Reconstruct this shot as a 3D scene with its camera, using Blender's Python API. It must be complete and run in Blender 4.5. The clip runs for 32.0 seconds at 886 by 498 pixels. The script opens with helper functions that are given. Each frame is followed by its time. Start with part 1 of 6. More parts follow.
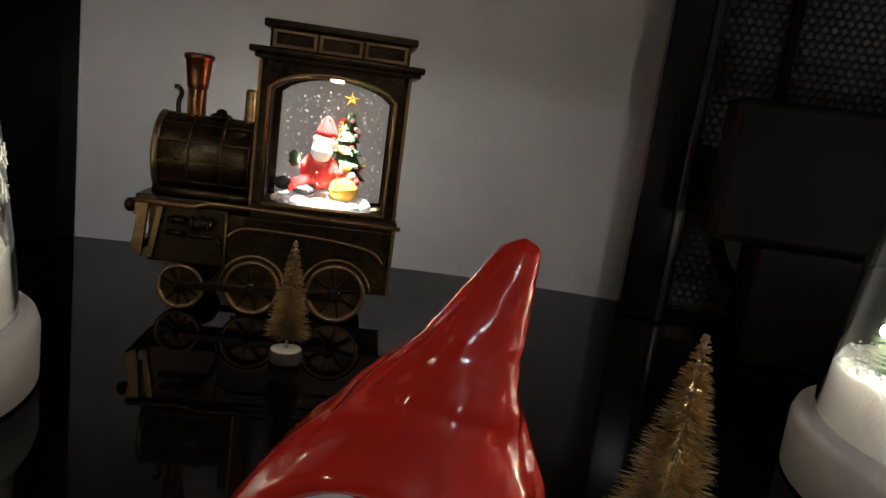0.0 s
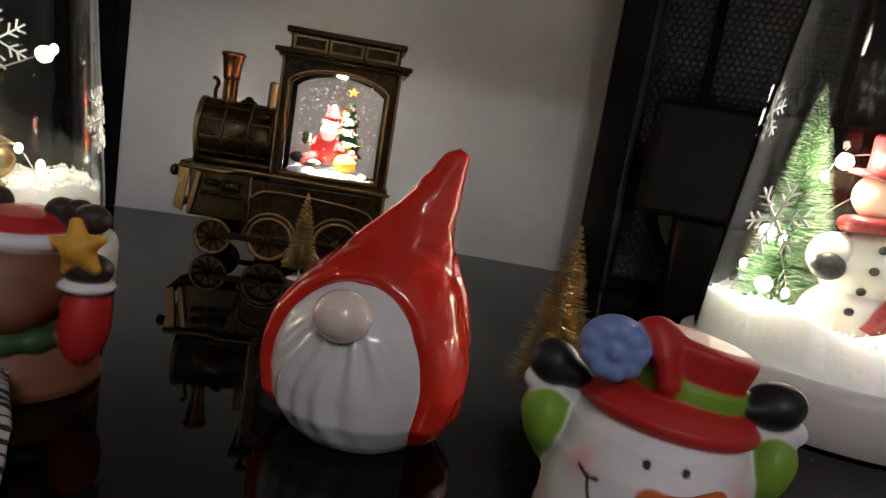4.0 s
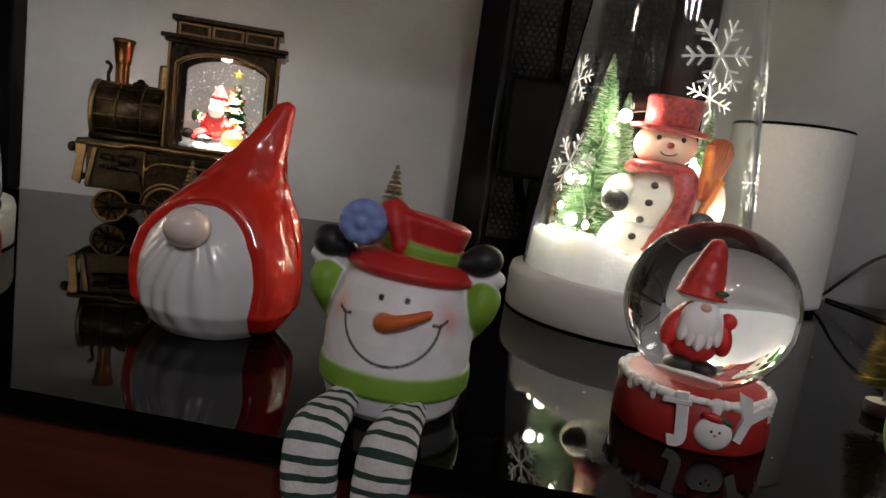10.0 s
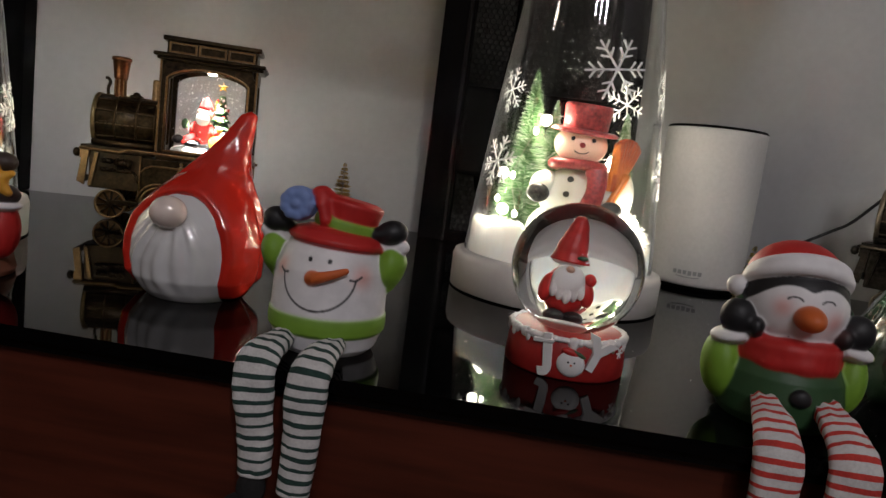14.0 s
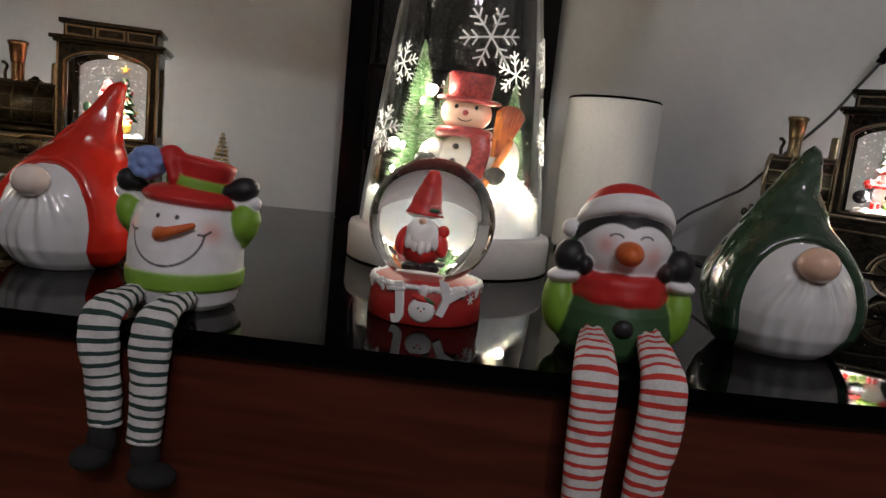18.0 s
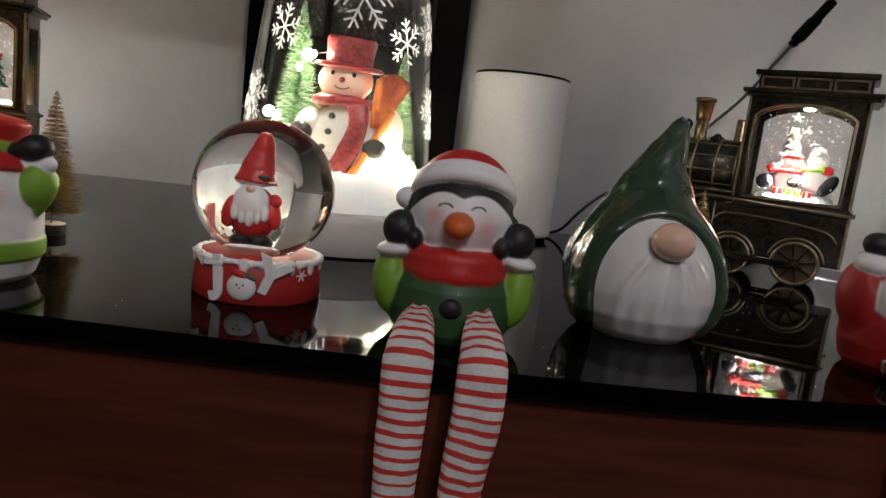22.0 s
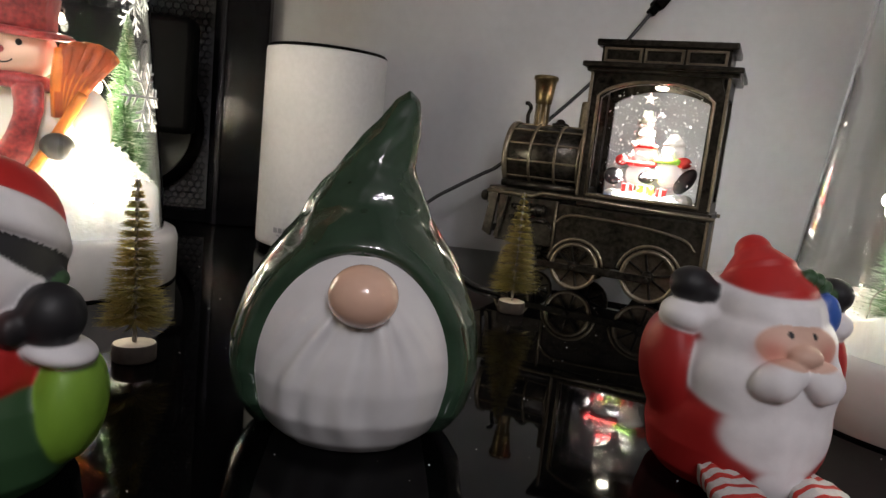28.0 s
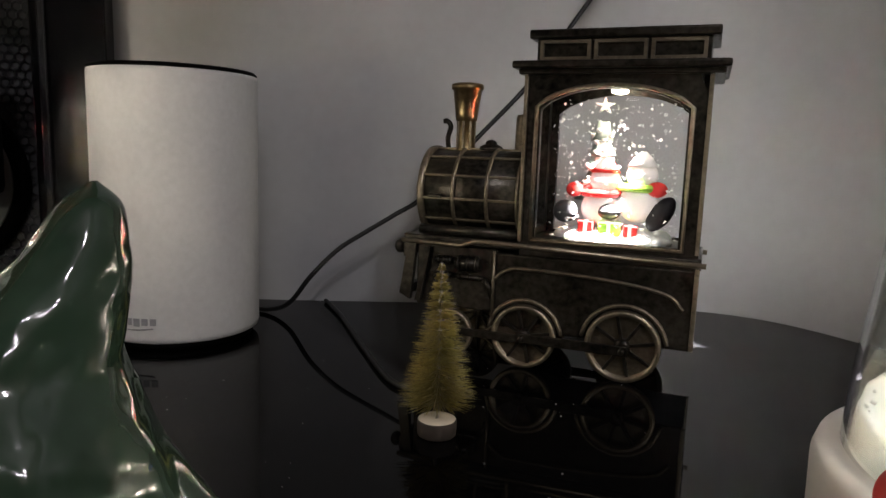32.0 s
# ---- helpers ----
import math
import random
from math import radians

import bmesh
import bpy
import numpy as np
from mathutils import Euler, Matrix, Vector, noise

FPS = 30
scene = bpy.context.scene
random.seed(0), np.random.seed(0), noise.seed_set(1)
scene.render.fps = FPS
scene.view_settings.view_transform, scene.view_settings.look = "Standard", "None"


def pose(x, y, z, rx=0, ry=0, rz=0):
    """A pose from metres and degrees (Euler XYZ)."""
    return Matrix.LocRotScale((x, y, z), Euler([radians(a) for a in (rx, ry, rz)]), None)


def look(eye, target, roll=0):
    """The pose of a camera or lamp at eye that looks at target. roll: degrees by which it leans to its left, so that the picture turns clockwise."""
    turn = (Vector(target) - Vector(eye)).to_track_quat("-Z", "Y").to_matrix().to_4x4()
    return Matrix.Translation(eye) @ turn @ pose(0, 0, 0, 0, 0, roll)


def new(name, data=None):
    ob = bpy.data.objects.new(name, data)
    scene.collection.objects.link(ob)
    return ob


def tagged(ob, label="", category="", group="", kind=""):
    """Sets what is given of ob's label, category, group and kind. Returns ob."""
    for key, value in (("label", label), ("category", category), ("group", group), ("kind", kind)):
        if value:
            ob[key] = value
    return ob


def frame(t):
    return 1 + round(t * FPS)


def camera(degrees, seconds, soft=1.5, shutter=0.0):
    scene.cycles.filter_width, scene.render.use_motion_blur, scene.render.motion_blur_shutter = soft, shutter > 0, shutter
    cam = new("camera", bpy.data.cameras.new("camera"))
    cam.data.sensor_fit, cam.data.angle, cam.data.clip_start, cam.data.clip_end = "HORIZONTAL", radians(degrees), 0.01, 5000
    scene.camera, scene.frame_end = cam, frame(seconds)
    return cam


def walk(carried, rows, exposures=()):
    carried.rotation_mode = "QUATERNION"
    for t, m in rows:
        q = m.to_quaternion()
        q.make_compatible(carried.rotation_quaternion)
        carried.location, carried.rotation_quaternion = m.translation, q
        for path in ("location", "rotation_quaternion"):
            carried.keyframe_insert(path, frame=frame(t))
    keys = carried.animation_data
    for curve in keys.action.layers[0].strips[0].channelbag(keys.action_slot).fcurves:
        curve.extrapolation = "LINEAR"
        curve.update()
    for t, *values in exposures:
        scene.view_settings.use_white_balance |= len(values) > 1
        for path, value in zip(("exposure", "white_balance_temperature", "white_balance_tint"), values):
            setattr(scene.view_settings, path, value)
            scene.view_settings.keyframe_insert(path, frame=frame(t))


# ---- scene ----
cam = camera(66.2, 32.0)
PATH = [
    (0, (0.029, -0.062, 0.127), (-0.35, 1.863, -0.26), 7.8),
    (1, (0.039, -0.088, 0.113), (-0.373, 1.832, -0.262), 8.6),
    (1.5, (0.041, -0.088, 0.105), (-0.375, 1.826, -0.298), 7.7),
    (2, (0.051, -0.107, 0.105), (-0.348, 1.818, -0.262), 7.9),
    (2.5, (0.059, -0.124, 0.107), (-0.326, 1.808, -0.236), 8.6),
    (3, (0.063, -0.135, 0.109), (-0.317, 1.8, -0.227), 8.5),
    (3.5, (0.062, -0.147, 0.108), (-0.316, 1.789, -0.223), 9.0),
    (5.5, (0.08, -0.187, 0.102), (-0.27, 1.761, -0.187), 9.4),
    (6, (0.086, -0.189, 0.1), (-0.248, 1.762, -0.185), 9.1),
    (6.5, (0.093, -0.188, 0.099), (-0.217, 1.766, -0.189), 8.7),
    (7, (0.098, -0.191, 0.1), (-0.188, 1.767, -0.192), 8.8),
    (7.5, (0.105, -0.194, 0.104), (-0.159, 1.767, -0.189), 8.7),
    (8, (0.107, -0.195, 0.101), (-0.138, 1.769, -0.188), 8.9),
    (8.5, (0.115, -0.193, 0.099), (-0.12, 1.772, -0.188), 9.2),
    (9, (0.121, -0.201, 0.094), (-0.099, 1.765, -0.198), 8.4),
    (9.5, (0.124, -0.211, 0.093), (-0.086, 1.756, -0.202), 8.1),
    (10, (0.127, -0.22, 0.093), (-0.07, 1.749, -0.202), 7.9),
    (10.5, (0.127, -0.233, 0.094), (-0.061, 1.735, -0.206), 8.0),
    (11, (0.135, -0.241, 0.091), (-0.047, 1.728, -0.207), 8.2),
    (11.5, (0.141, -0.248, 0.089), (-0.039, 1.721, -0.211), 7.7),
    (12, (0.15, -0.255, 0.092), (-0.031, 1.713, -0.209), 7.6),
    (12.5, (0.156, -0.264, 0.095), (-0.032, 1.705, -0.204), 7.6),
    (13, (0.165, -0.274, 0.094), (-0.027, 1.696, -0.193), 7.8),
    (13.5, (0.169, -0.282, 0.096), (-0.031, 1.688, -0.188), 7.6),
    (15.5, (0.196, -0.297, 0.085), (-0.018, 1.674, -0.179), 6.7),
    (16, (0.204, -0.3, 0.083), (0.0, 1.671, -0.186), 6.3),
    (16.5, (0.212, -0.298, 0.083), (0.037, 1.676, -0.192), 6.0),
    (17, (0.217, -0.298, 0.082), (0.068, 1.677, -0.198), 6.0),
    (17.5, (0.223, -0.298, 0.083), (0.101, 1.678, -0.201), 6.0),
    (18, (0.23, -0.297, 0.083), (0.121, 1.68, -0.2), 5.8),
    (18.5, (0.235, -0.293, 0.082), (0.143, 1.684, -0.202), 5.6),
    (19, (0.242, -0.29, 0.079), (0.162, 1.688, -0.206), 5.8),
    (19.5, (0.249, -0.286, 0.077), (0.176, 1.69, -0.217), 6.3),
    (20, (0.258, -0.281, 0.078), (0.197, 1.695, -0.223), 6.4),
    (20.5, (0.267, -0.277, 0.079), (0.22, 1.7, -0.225), 6.4),
    (21, (0.276, -0.271, 0.08), (0.244, 1.706, -0.222), 6.3),
    (21.5, (0.282, -0.268, 0.081), (0.269, 1.709, -0.223), 6.7),
    (22, (0.288, -0.266, 0.078), (0.291, 1.711, -0.225), 7.0),
    (22.5, (0.298, -0.259, 0.077), (0.319, 1.718, -0.224), 7.2),
    (23, (0.305, -0.249, 0.075), (0.35, 1.727, -0.229), 7.4),
    (23.5, (0.314, -0.239, 0.074), (0.381, 1.736, -0.233), 7.8),
    (24, (0.326, -0.226, 0.073), (0.414, 1.746, -0.245), 8.1),
    (24.5, (0.334, -0.217, 0.073), (0.448, 1.753, -0.253), 8.0),
    (25, (0.345, -0.208, 0.07), (0.482, 1.76, -0.256), 8.0),
    (25.5, (0.353, -0.204, 0.07), (0.52, 1.762, -0.261), 7.6),
    (27.5, (0.381, -0.162, 0.086), (0.584, 1.803, -0.224), 6.7),
    (28, (0.388, -0.149, 0.09), (0.595, 1.816, -0.216), 6.1),
    (28.5, (0.392, -0.134, 0.098), (0.599, 1.835, -0.185), 5.8),
    (29, (0.397, -0.118, 0.101), (0.612, 1.852, -0.168), 5.8),
    (29.5, (0.401, -0.107, 0.107), (0.638, 1.862, -0.155), 5.9),
    (30, (0.406, -0.1, 0.124), (0.666, 1.872, -0.087), 5.9),
    (30.5, (0.406, -0.091, 0.119), (0.696, 1.878, -0.08), 4.0),
    (31, (0.411, -0.07, 0.117), (0.718, 1.892, -0.122), 1.8),
    (31.5, (0.417, -0.045, 0.116), (0.749, 1.906, -0.169), 1.4),
    (32, (0.426, -0.027, 0.111), (0.765, 1.922, -0.187), 1.9),
]
walk(cam, [(t, look(eye, target, roll)) for t, eye, target, roll in PATH],
     [(0, -0.2), (1.5, 0.07), (3.5, 0.21), (6, 0.25), (13, 0.28), (19, 0.41), (22, 0.51), (25, 0.62), (28, 0.79), (30, 0.60), (32, 0.50)])

# ---------------------------------------------------------------- light and room
world = bpy.data.worlds.new("world")
scene.world = world
world.use_nodes = True
world.node_tree.nodes["Background"].inputs[0].default_value = (0.55, 0.5, 0.45, 1)
world.node_tree.nodes["Background"].inputs[1].default_value = 0.02


def lamp(name, kind, energy, m, size=0.1, color=(1, 0.95, 0.88), spot=60):
    data = bpy.data.lights.new(name, kind)
    data.energy, data.color = energy, color
    if kind == "AREA":
        data.shape, data.size = "DISK", size
    else:
        data.shadow_soft_size = size
    if kind == "SPOT":
        data.spot_size, data.spot_blend = radians(spot), 0.6
    ob = new(name, data)
    ob.matrix_world = m
    return ob


for k, (x, y, z) in enumerate(((0.74, -1.60, 1.12), (0.22, -1.78, 1.20), (0.68, -1.42, 1.26), (0.45, -1.52, 1.06))):
    lamp("chandelier_bulb", "POINT", (9.4, 5.4, 9.4, 5.8)[k], Matrix.Translation((x, y, z)), 0.045, (0.955, 0.919, 0.972))
# Added warm fill from the left, to lift the right-hand wall.
lamp("warm_fill", "POINT", 4.5, Matrix.Translation((-1.50, -0.75, 1.05)), 0.05, (1, 0.85, 0.68))


# ---------------------------------------------------------------- materials
def mat(name, color, rough=0.5, metal=0.0, grain=180.0, vary=0.12, bump=0.15, coat=0.0, glow=0.0, clear=0.0, ior=1.45,
        stretch=(1, 1, 1), second=None, sss=0.0, piece=0.0):
    m = bpy.data.materials.new(name)
    m.use_nodes = True
    nt = m.node_tree
    p = nt.nodes["Principled BSDF"]
    p.inputs["Metallic"].default_value = metal
    p.inputs["IOR"].default_value = ior
    p.inputs["Coat Weight"].default_value = coat
    p.inputs["Coat Roughness"].default_value = 0.04
    p.inputs["Transmission Weight"].default_value = clear
    if sss:
        p.inputs["Subsurface Weight"].default_value = sss
        p.inputs["Subsurface Radius"].default_value = (1, 0.8, 0.6)
        p.inputs["Subsurface Scale"].default_value = 0.01
    if glow:
        p.inputs["Emission Color"].default_value = (*color, 1)
        p.inputs["Emission Strength"].default_value = glow
    co = nt.nodes.new("ShaderNodeTexCoord")
    mp = nt.nodes.new("ShaderNodeMapping")
    mp.inputs["Scale"].default_value = stretch
    nt.links.new(co.outputs["Object"], mp.inputs["Vector"])
    fine, broad = nt.nodes.new("ShaderNodeTexNoise"), nt.nodes.new("ShaderNodeTexNoise")
    fine.inputs["Scale"].default_value, fine.inputs["Detail"].default_value = grain, 6
    broad.inputs["Scale"].default_value, broad.inputs["Detail"].default_value = grain / 9, 3
    for n in (fine, broad):
        nt.links.new(mp.outputs["Vector"], n.inputs["Vector"])
    both = nt.nodes.new("ShaderNodeMix")
    both.inputs["Factor"].default_value = 0.5
    nt.links.new(fine.outputs["Fac"], both.inputs["A"])
    nt.links.new(broad.outputs["Fac"], both.inputs["B"])
    ramp = nt.nodes.new("ShaderNodeMapRange")
    ramp.inputs["From Min"].default_value, ramp.inputs["From Max"].default_value = 0.35, 0.65
    nt.links.new(both.outputs["Result"], ramp.inputs["Value"])
    mix = nt.nodes.new("ShaderNodeMix")
    mix.data_type = "RGBA"
    low = [c * (1 - vary) for c in color]
    high = second if second else [min(1, c * (1 + vary)) for c in color]
    mix.inputs["A"].default_value, mix.inputs["B"].default_value = (*low, 1), (*high, 1)
    nt.links.new(ramp.outputs["Result"], mix.inputs["Factor"])
    nt.links.new(mix.outputs["Result"], p.inputs["Base Color"])
    rr = nt.nodes.new("ShaderNodeMapRange")
    rr.inputs["To Min"].default_value, rr.inputs["To Max"].default_value = max(0.0, rough * 0.85), min(1, rough * 1.15)
    nt.links.new(broad.outputs["Fac"], rr.inputs["Value"])
    nt.links.new(rr.outputs["Result"], p.inputs["Roughness"])
    if bump:
        b = nt.nodes.new("ShaderNodeBump")
        b.inputs["Strength"].default_value, b.inputs["Distance"].default_value = bump, 0.0004
        nt.links.new(fine.outputs["Fac"], b.inputs["Height"])
        nt.links.new(b.outputs["Normal"], p.inputs["Normal"])
    return m


def plain_glass(name, color=(1, 1, 1), ior=1.45, rough=0.0):
    m = bpy.data.materials.new(name)
    m.use_nodes = True
    p = m.node_tree.nodes["Principled BSDF"]
    p.inputs["Base Color"].default_value = (*color, 1)
    p.inputs["Roughness"].default_value, p.inputs["IOR"].default_value = rough, ior
    p.inputs["Transmission Weight"].default_value = 1
    return m


BLACK_GLASS = mat("black_glass", (0.0014, 0.0014, 0.0016), 0.03, 0, 60, 0.3, 0.0, 0.0, ior=1.22)
WOOD = mat("red_brown_wood", (0.076, 0.0160, 0.0082), 0.38, 0, 60, 0.45, 0.08, 0.2, stretch=(0.25, 1, 3))
WALL = mat("wall_paint", (0.485, 0.485, 0.49), 0.75, 0, 130, 0.04, 0.12)
BLACK_METAL = mat("black_lacquered_steel", (0.002, 0.002, 0.0025), 0.14, 0, 200, 0.3, 0.05, 0.0, ior=1.33)
BEAD = mat("polished_dark_steel", (0.05, 0.05, 0.055), 0.22, 0.8, 200, 0.3, 0.05)
BLACK_MATT = mat("black_matt_plastic", (0.0010, 0.0010, 0.0010), 0.6, 0, 300, 0.3, 0.1, ior=1.1)
FABRIC = mat("grey_white_fabric", (0.53, 0.525, 0.52), 0.9, 0, 2600, 0.07, 0.35)
GREY_PRINT = mat("grey_print", (0.25, 0.25, 0.26), 0.6, 0, 300, 0.1, 0)
RED_GLAZE = mat("red_glaze", (0.60, 0.026, 0.015), 0.12, 0, 95, 0.13, 0.5, 0.9)
GREEN_GLAZE = mat("green_glaze", (0.027, 0.054, 0.032), 0.12, 0, 95, 0.3, 0.5, 0.9)
WHITE_GLAZE = mat("white_glaze", (0.70, 0.69, 0.69), 0.14, 0, 110, 0.05, 0.08, 0.8)
PINK_GLAZE = mat("pink_glaze", (0.78, 0.51, 0.38), 0.15, 0, 110, 0.1, 0.06, 0.8)
WHITE_PAINT = mat("white_clay_paint", (0.76, 0.74, 0.73), 0.55, 0, 260, 0.06, 0.3)
RED_PAINT = mat("red_clay_paint", (0.50, 0.022, 0.02), 0.42, 0, 220, 0.2, 0.25, 0.1)
DARK_RED_PAINT = mat("dark_red_clay_paint", (0.33, 0.018, 0.016), 0.5, 0, 220, 0.2, 0.25)
LIME_PAINT = mat("lime_green_paint", (0.19, 0.36, 0.035), 0.42, 0, 160, 0.25, 0.25, 0.1)
DARK_GREEN_PAINT = mat("dark_green_paint", (0.03, 0.075, 0.03), 0.4, 0, 160, 0.35, 0.3, 0.1)
ORANGE_PAINT = mat("orange_paint", (0.62, 0.14, 0.03), 0.45, 0, 200, 0.3, 0.2)
BLACK_PAINT = mat("black_clay_paint", (0.012, 0.012, 0.014), 0.4, 0, 220, 0.3, 0.3)
SKIN_PAINT = mat("skin_tone_paint", (0.66, 0.40, 0.30), 0.55, 0, 200, 0.12, 0.2)
YELLOW_PAINT = mat("yellow_paint", (0.70, 0.40, 0.05), 0.5, 0, 160, 0.2, 0.3)
SOCK_WHITE = mat("white_knit", (0.62, 0.60, 0.59), 0.95, 0, 900, 0.12, 0.8)
SOCK_GREEN = mat("dark_green_knit", (0.022, 0.05, 0.042), 0.95, 0, 900, 0.3, 0.8)
SOCK_RED = mat("red_knit", (0.52, 0.045, 0.035), 0.95, 0, 900, 0.2, 0.8)
BOOT_FELT = mat("black_felt", (0.012, 0.011, 0.011), 0.95, 0, 700, 0.4, 0.8)
BRONZE = mat("aged_bronze", (0.007, 0.0045, 0.003), 0.32, 0.8, 620, 0.5, 0.6, second=(0.050, 0.033, 0.015), stretch=(0.5, 1, 0.5))
PEWTER = mat("aged_pewter", (0.006, 0.0055, 0.005), 0.30, 0.8, 620, 0.5, 0.6, second=(0.062, 0.055, 0.044), stretch=(0.5, 1, 0.5))
BRONZE_EDGE = mat("rubbed_bronze_edge", (0.17, 0.105, 0.048), 0.36, 0.85, 500, 0.35, 0.3)
BRONZE_BAND = mat("worn_bronze_band", (0.045, 0.029, 0.014), 0.36, 0.85, 500, 0.5, 0.3)
PEWTER_EDGE = mat("rubbed_pewter_edge", (0.20, 0.17, 0.125), 0.36, 0.85, 500, 0.35, 0.3)
COPPER = mat("copper", (0.13, 0.055, 0.024), 0.3, 0.9, 400, 0.4, 0.2)
BRASS = mat("brass", (0.20, 0.15, 0.075), 0.3, 0.9, 400, 0.35, 0.2)
WINDOW_GLASS = plain_glass("window_glass", (1, 1, 1), 1.2)
DOME_GLASS = plain_glass("dome_glass", (0.985, 1, 0.99), 1.45)
BALL_GLASS = plain_glass("ball_glass", (0.99, 1, 0.99), 1.38)
SNOW = mat("white_snow_flock", (0.82, 0.82, 0.78), 0.9, 0, 500, 0.08, 1.0, sss=0.35)
BASE_WHITE = mat("white_base_paint", (0.56, 0.545, 0.53), 0.4, 0, 150, 0.05, 0.1, 0.1)
FLAKE_WHITE = mat("white_frosting", (0.75, 0.76, 0.76), 0.8, 0, 900, 0.1, 0.5)
GOLD_TINSEL = mat("gold_tinsel", (0.52, 0.38, 0.16), 0.32, 0.85, 700, 0.5, 0)
OLIVE_TINSEL = mat("olive_gold_tinsel", (0.50, 0.43, 0.15), 0.32, 0.85, 700, 0.5, 0)
GLITTER = mat("glitter", (0.9, 0.85, 0.7), 0.15, 0.9, 700, 0.1, 0)
GREEN_BRISTLE = mat("green_bristle", (0.065, 0.165, 0.05), 0.6, 0, 500, 0.5, 0)
FROST_BRISTLE = mat("frosted_bristle", (0.48, 0.56, 0.45), 0.8, 0, 500, 0.3, 0)
GRILLE = mat("black_perforated_steel", (0.030, 0.031, 0.034), 0.34, 0.5, 200, 0.25, 0.05)
GRILLE_BACK = mat("grey_felt_backing", (0.034, 0.034, 0.036), 0.7, 0, 200, 0.3, 0.1)
FLECK = mat("white_glitter_fleck", (0.85, 0.85, 0.85), 0.35, 0.0, 700, 0.05, 0)
WIRE = mat("twisted_wire", (0.35, 0.33, 0.3), 0.35, 0.9, 900, 0.4, 0.5)
DISC_TOP = mat("pale_wood", (0.62, 0.55, 0.45), 0.7, 0, 200, 0.12, 0.2)
DISC_SIDE = mat("dark_bark", (0.03, 0.022, 0.017), 0.8, 0, 300, 0.4, 0.5)
LED = mat("warm_led", (1.0, 0.9, 0.72), 0.4, 0, 100, 0, 0, glow=110)
CABLE_BLACK = mat("black_cable", (0.008, 0.008, 0.008), 0.45, 0, 300, 0.2, 0.1)
ACRYLIC_WHITE = mat("lit_white_acrylic", (0.72, 0.69, 0.60), 0.3, 0, 160, 0.04, 0.1, 0.4, sss=0.4)
ACRYLIC_RED = mat("red_acrylic", (0.22, 0.022, 0.024), 0.3, 0, 420, 0.5, 0.9, 0.5, second=(0.42, 0.05, 0.05))
ACRYLIC_ORANGE = mat("orange_acrylic", (0.60, 0.18, 0.03), 0.3, 0, 260, 0.35, 0.5, 0.4)
ACRYLIC_SKIN = mat("peach_acrylic", (0.75, 0.50, 0.38), 0.3, 0, 160, 0.05, 0.1, 0.4)
ACRYLIC_GREY = mat("grey_acrylic", (0.028, 0.028, 0.026), 0.4, 0.1, 400, 0.6, 0.6, 0.2, second=(0.10, 0.095, 0.08))


def clay(name):
    """Hand-painted clay: the colours lie on the mesh, with brush grain over them."""
    m = mat(name, (0.5, 0.5, 0.5), 0.52, 0, 240, 0.1, 0.28, 0.06)
    nt = m.node_tree
    p = nt.nodes["Principled BSDF"]
    at = nt.nodes.new("ShaderNodeAttribute")
    at.attribute_name = "paint"
    n = nt.nodes.new("ShaderNodeTexNoise")
    n.inputs["Scale"].default_value, n.inputs["Detail"].default_value = 130, 5
    r = nt.nodes.new("ShaderNodeMapRange")
    r.inputs["To Min"].default_value, r.inputs["To Max"].default_value = 0.82, 1.14
    co = nt.nodes.new("ShaderNodeTexCoord")
    nt.links.new(co.outputs["Object"], n.inputs["Vector"])
    nt.links.new(n.outputs["Fac"], r.inputs["Value"])
    mul = nt.nodes.new("ShaderNodeVectorMath")
    mul.operation = "SCALE"
    nt.links.new(at.outputs["Color"], mul.inputs[0])
    nt.links.new(r.outputs["Result"], mul.inputs["Scale"])
    nt.links.new(mul.outputs["Vector"], p.inputs["Base Color"])
    return m


CLAY = clay("painted_clay")


# ---------------------------------------------------------------- mesh helpers
def paint(bm, verts, mi, smooth=True):
    for v in verts:
        for f in v.link_faces:
            f.material_index, f.smooth = mi, smooth


def blob(bm, c, r, mi=0, rot=(0, 0, 0), seg=24, ring=14):
    m = pose(*c, *rot) @ Matrix.Diagonal((*(r if hasattr(r, "__len__") else (r, r, r)), 1))
    v = bmesh.ops.create_uvsphere(bm, u_segments=seg, v_segments=ring, radius=1, matrix=m)["verts"]
    paint(bm, v, mi)
    return v


def slab(bm, x0, x1, y0, y1, z0, z1, mi=0, bevel=0.0006, m=None):
    t = (m or Matrix()) @ Matrix.Translation(((x0 + x1) / 2, (y0 + y1) / 2, (z0 + z1) / 2)) @ Matrix.Diagonal((x1 - x0, y1 - y0, z1 - z0, 1))
    v = bmesh.ops.create_cube(bm, size=1, matrix=t)["verts"]
    paint(bm, v, mi, False)
    if bevel:
        edges = list({e for w in v for e in w.link_edges})
        made = bmesh.ops.bevel(bm, geom=edges, offset=bevel, segments=2, profile=0.6, affect="EDGES", material=mi)
        for f in made["faces"]:
            f.smooth = True


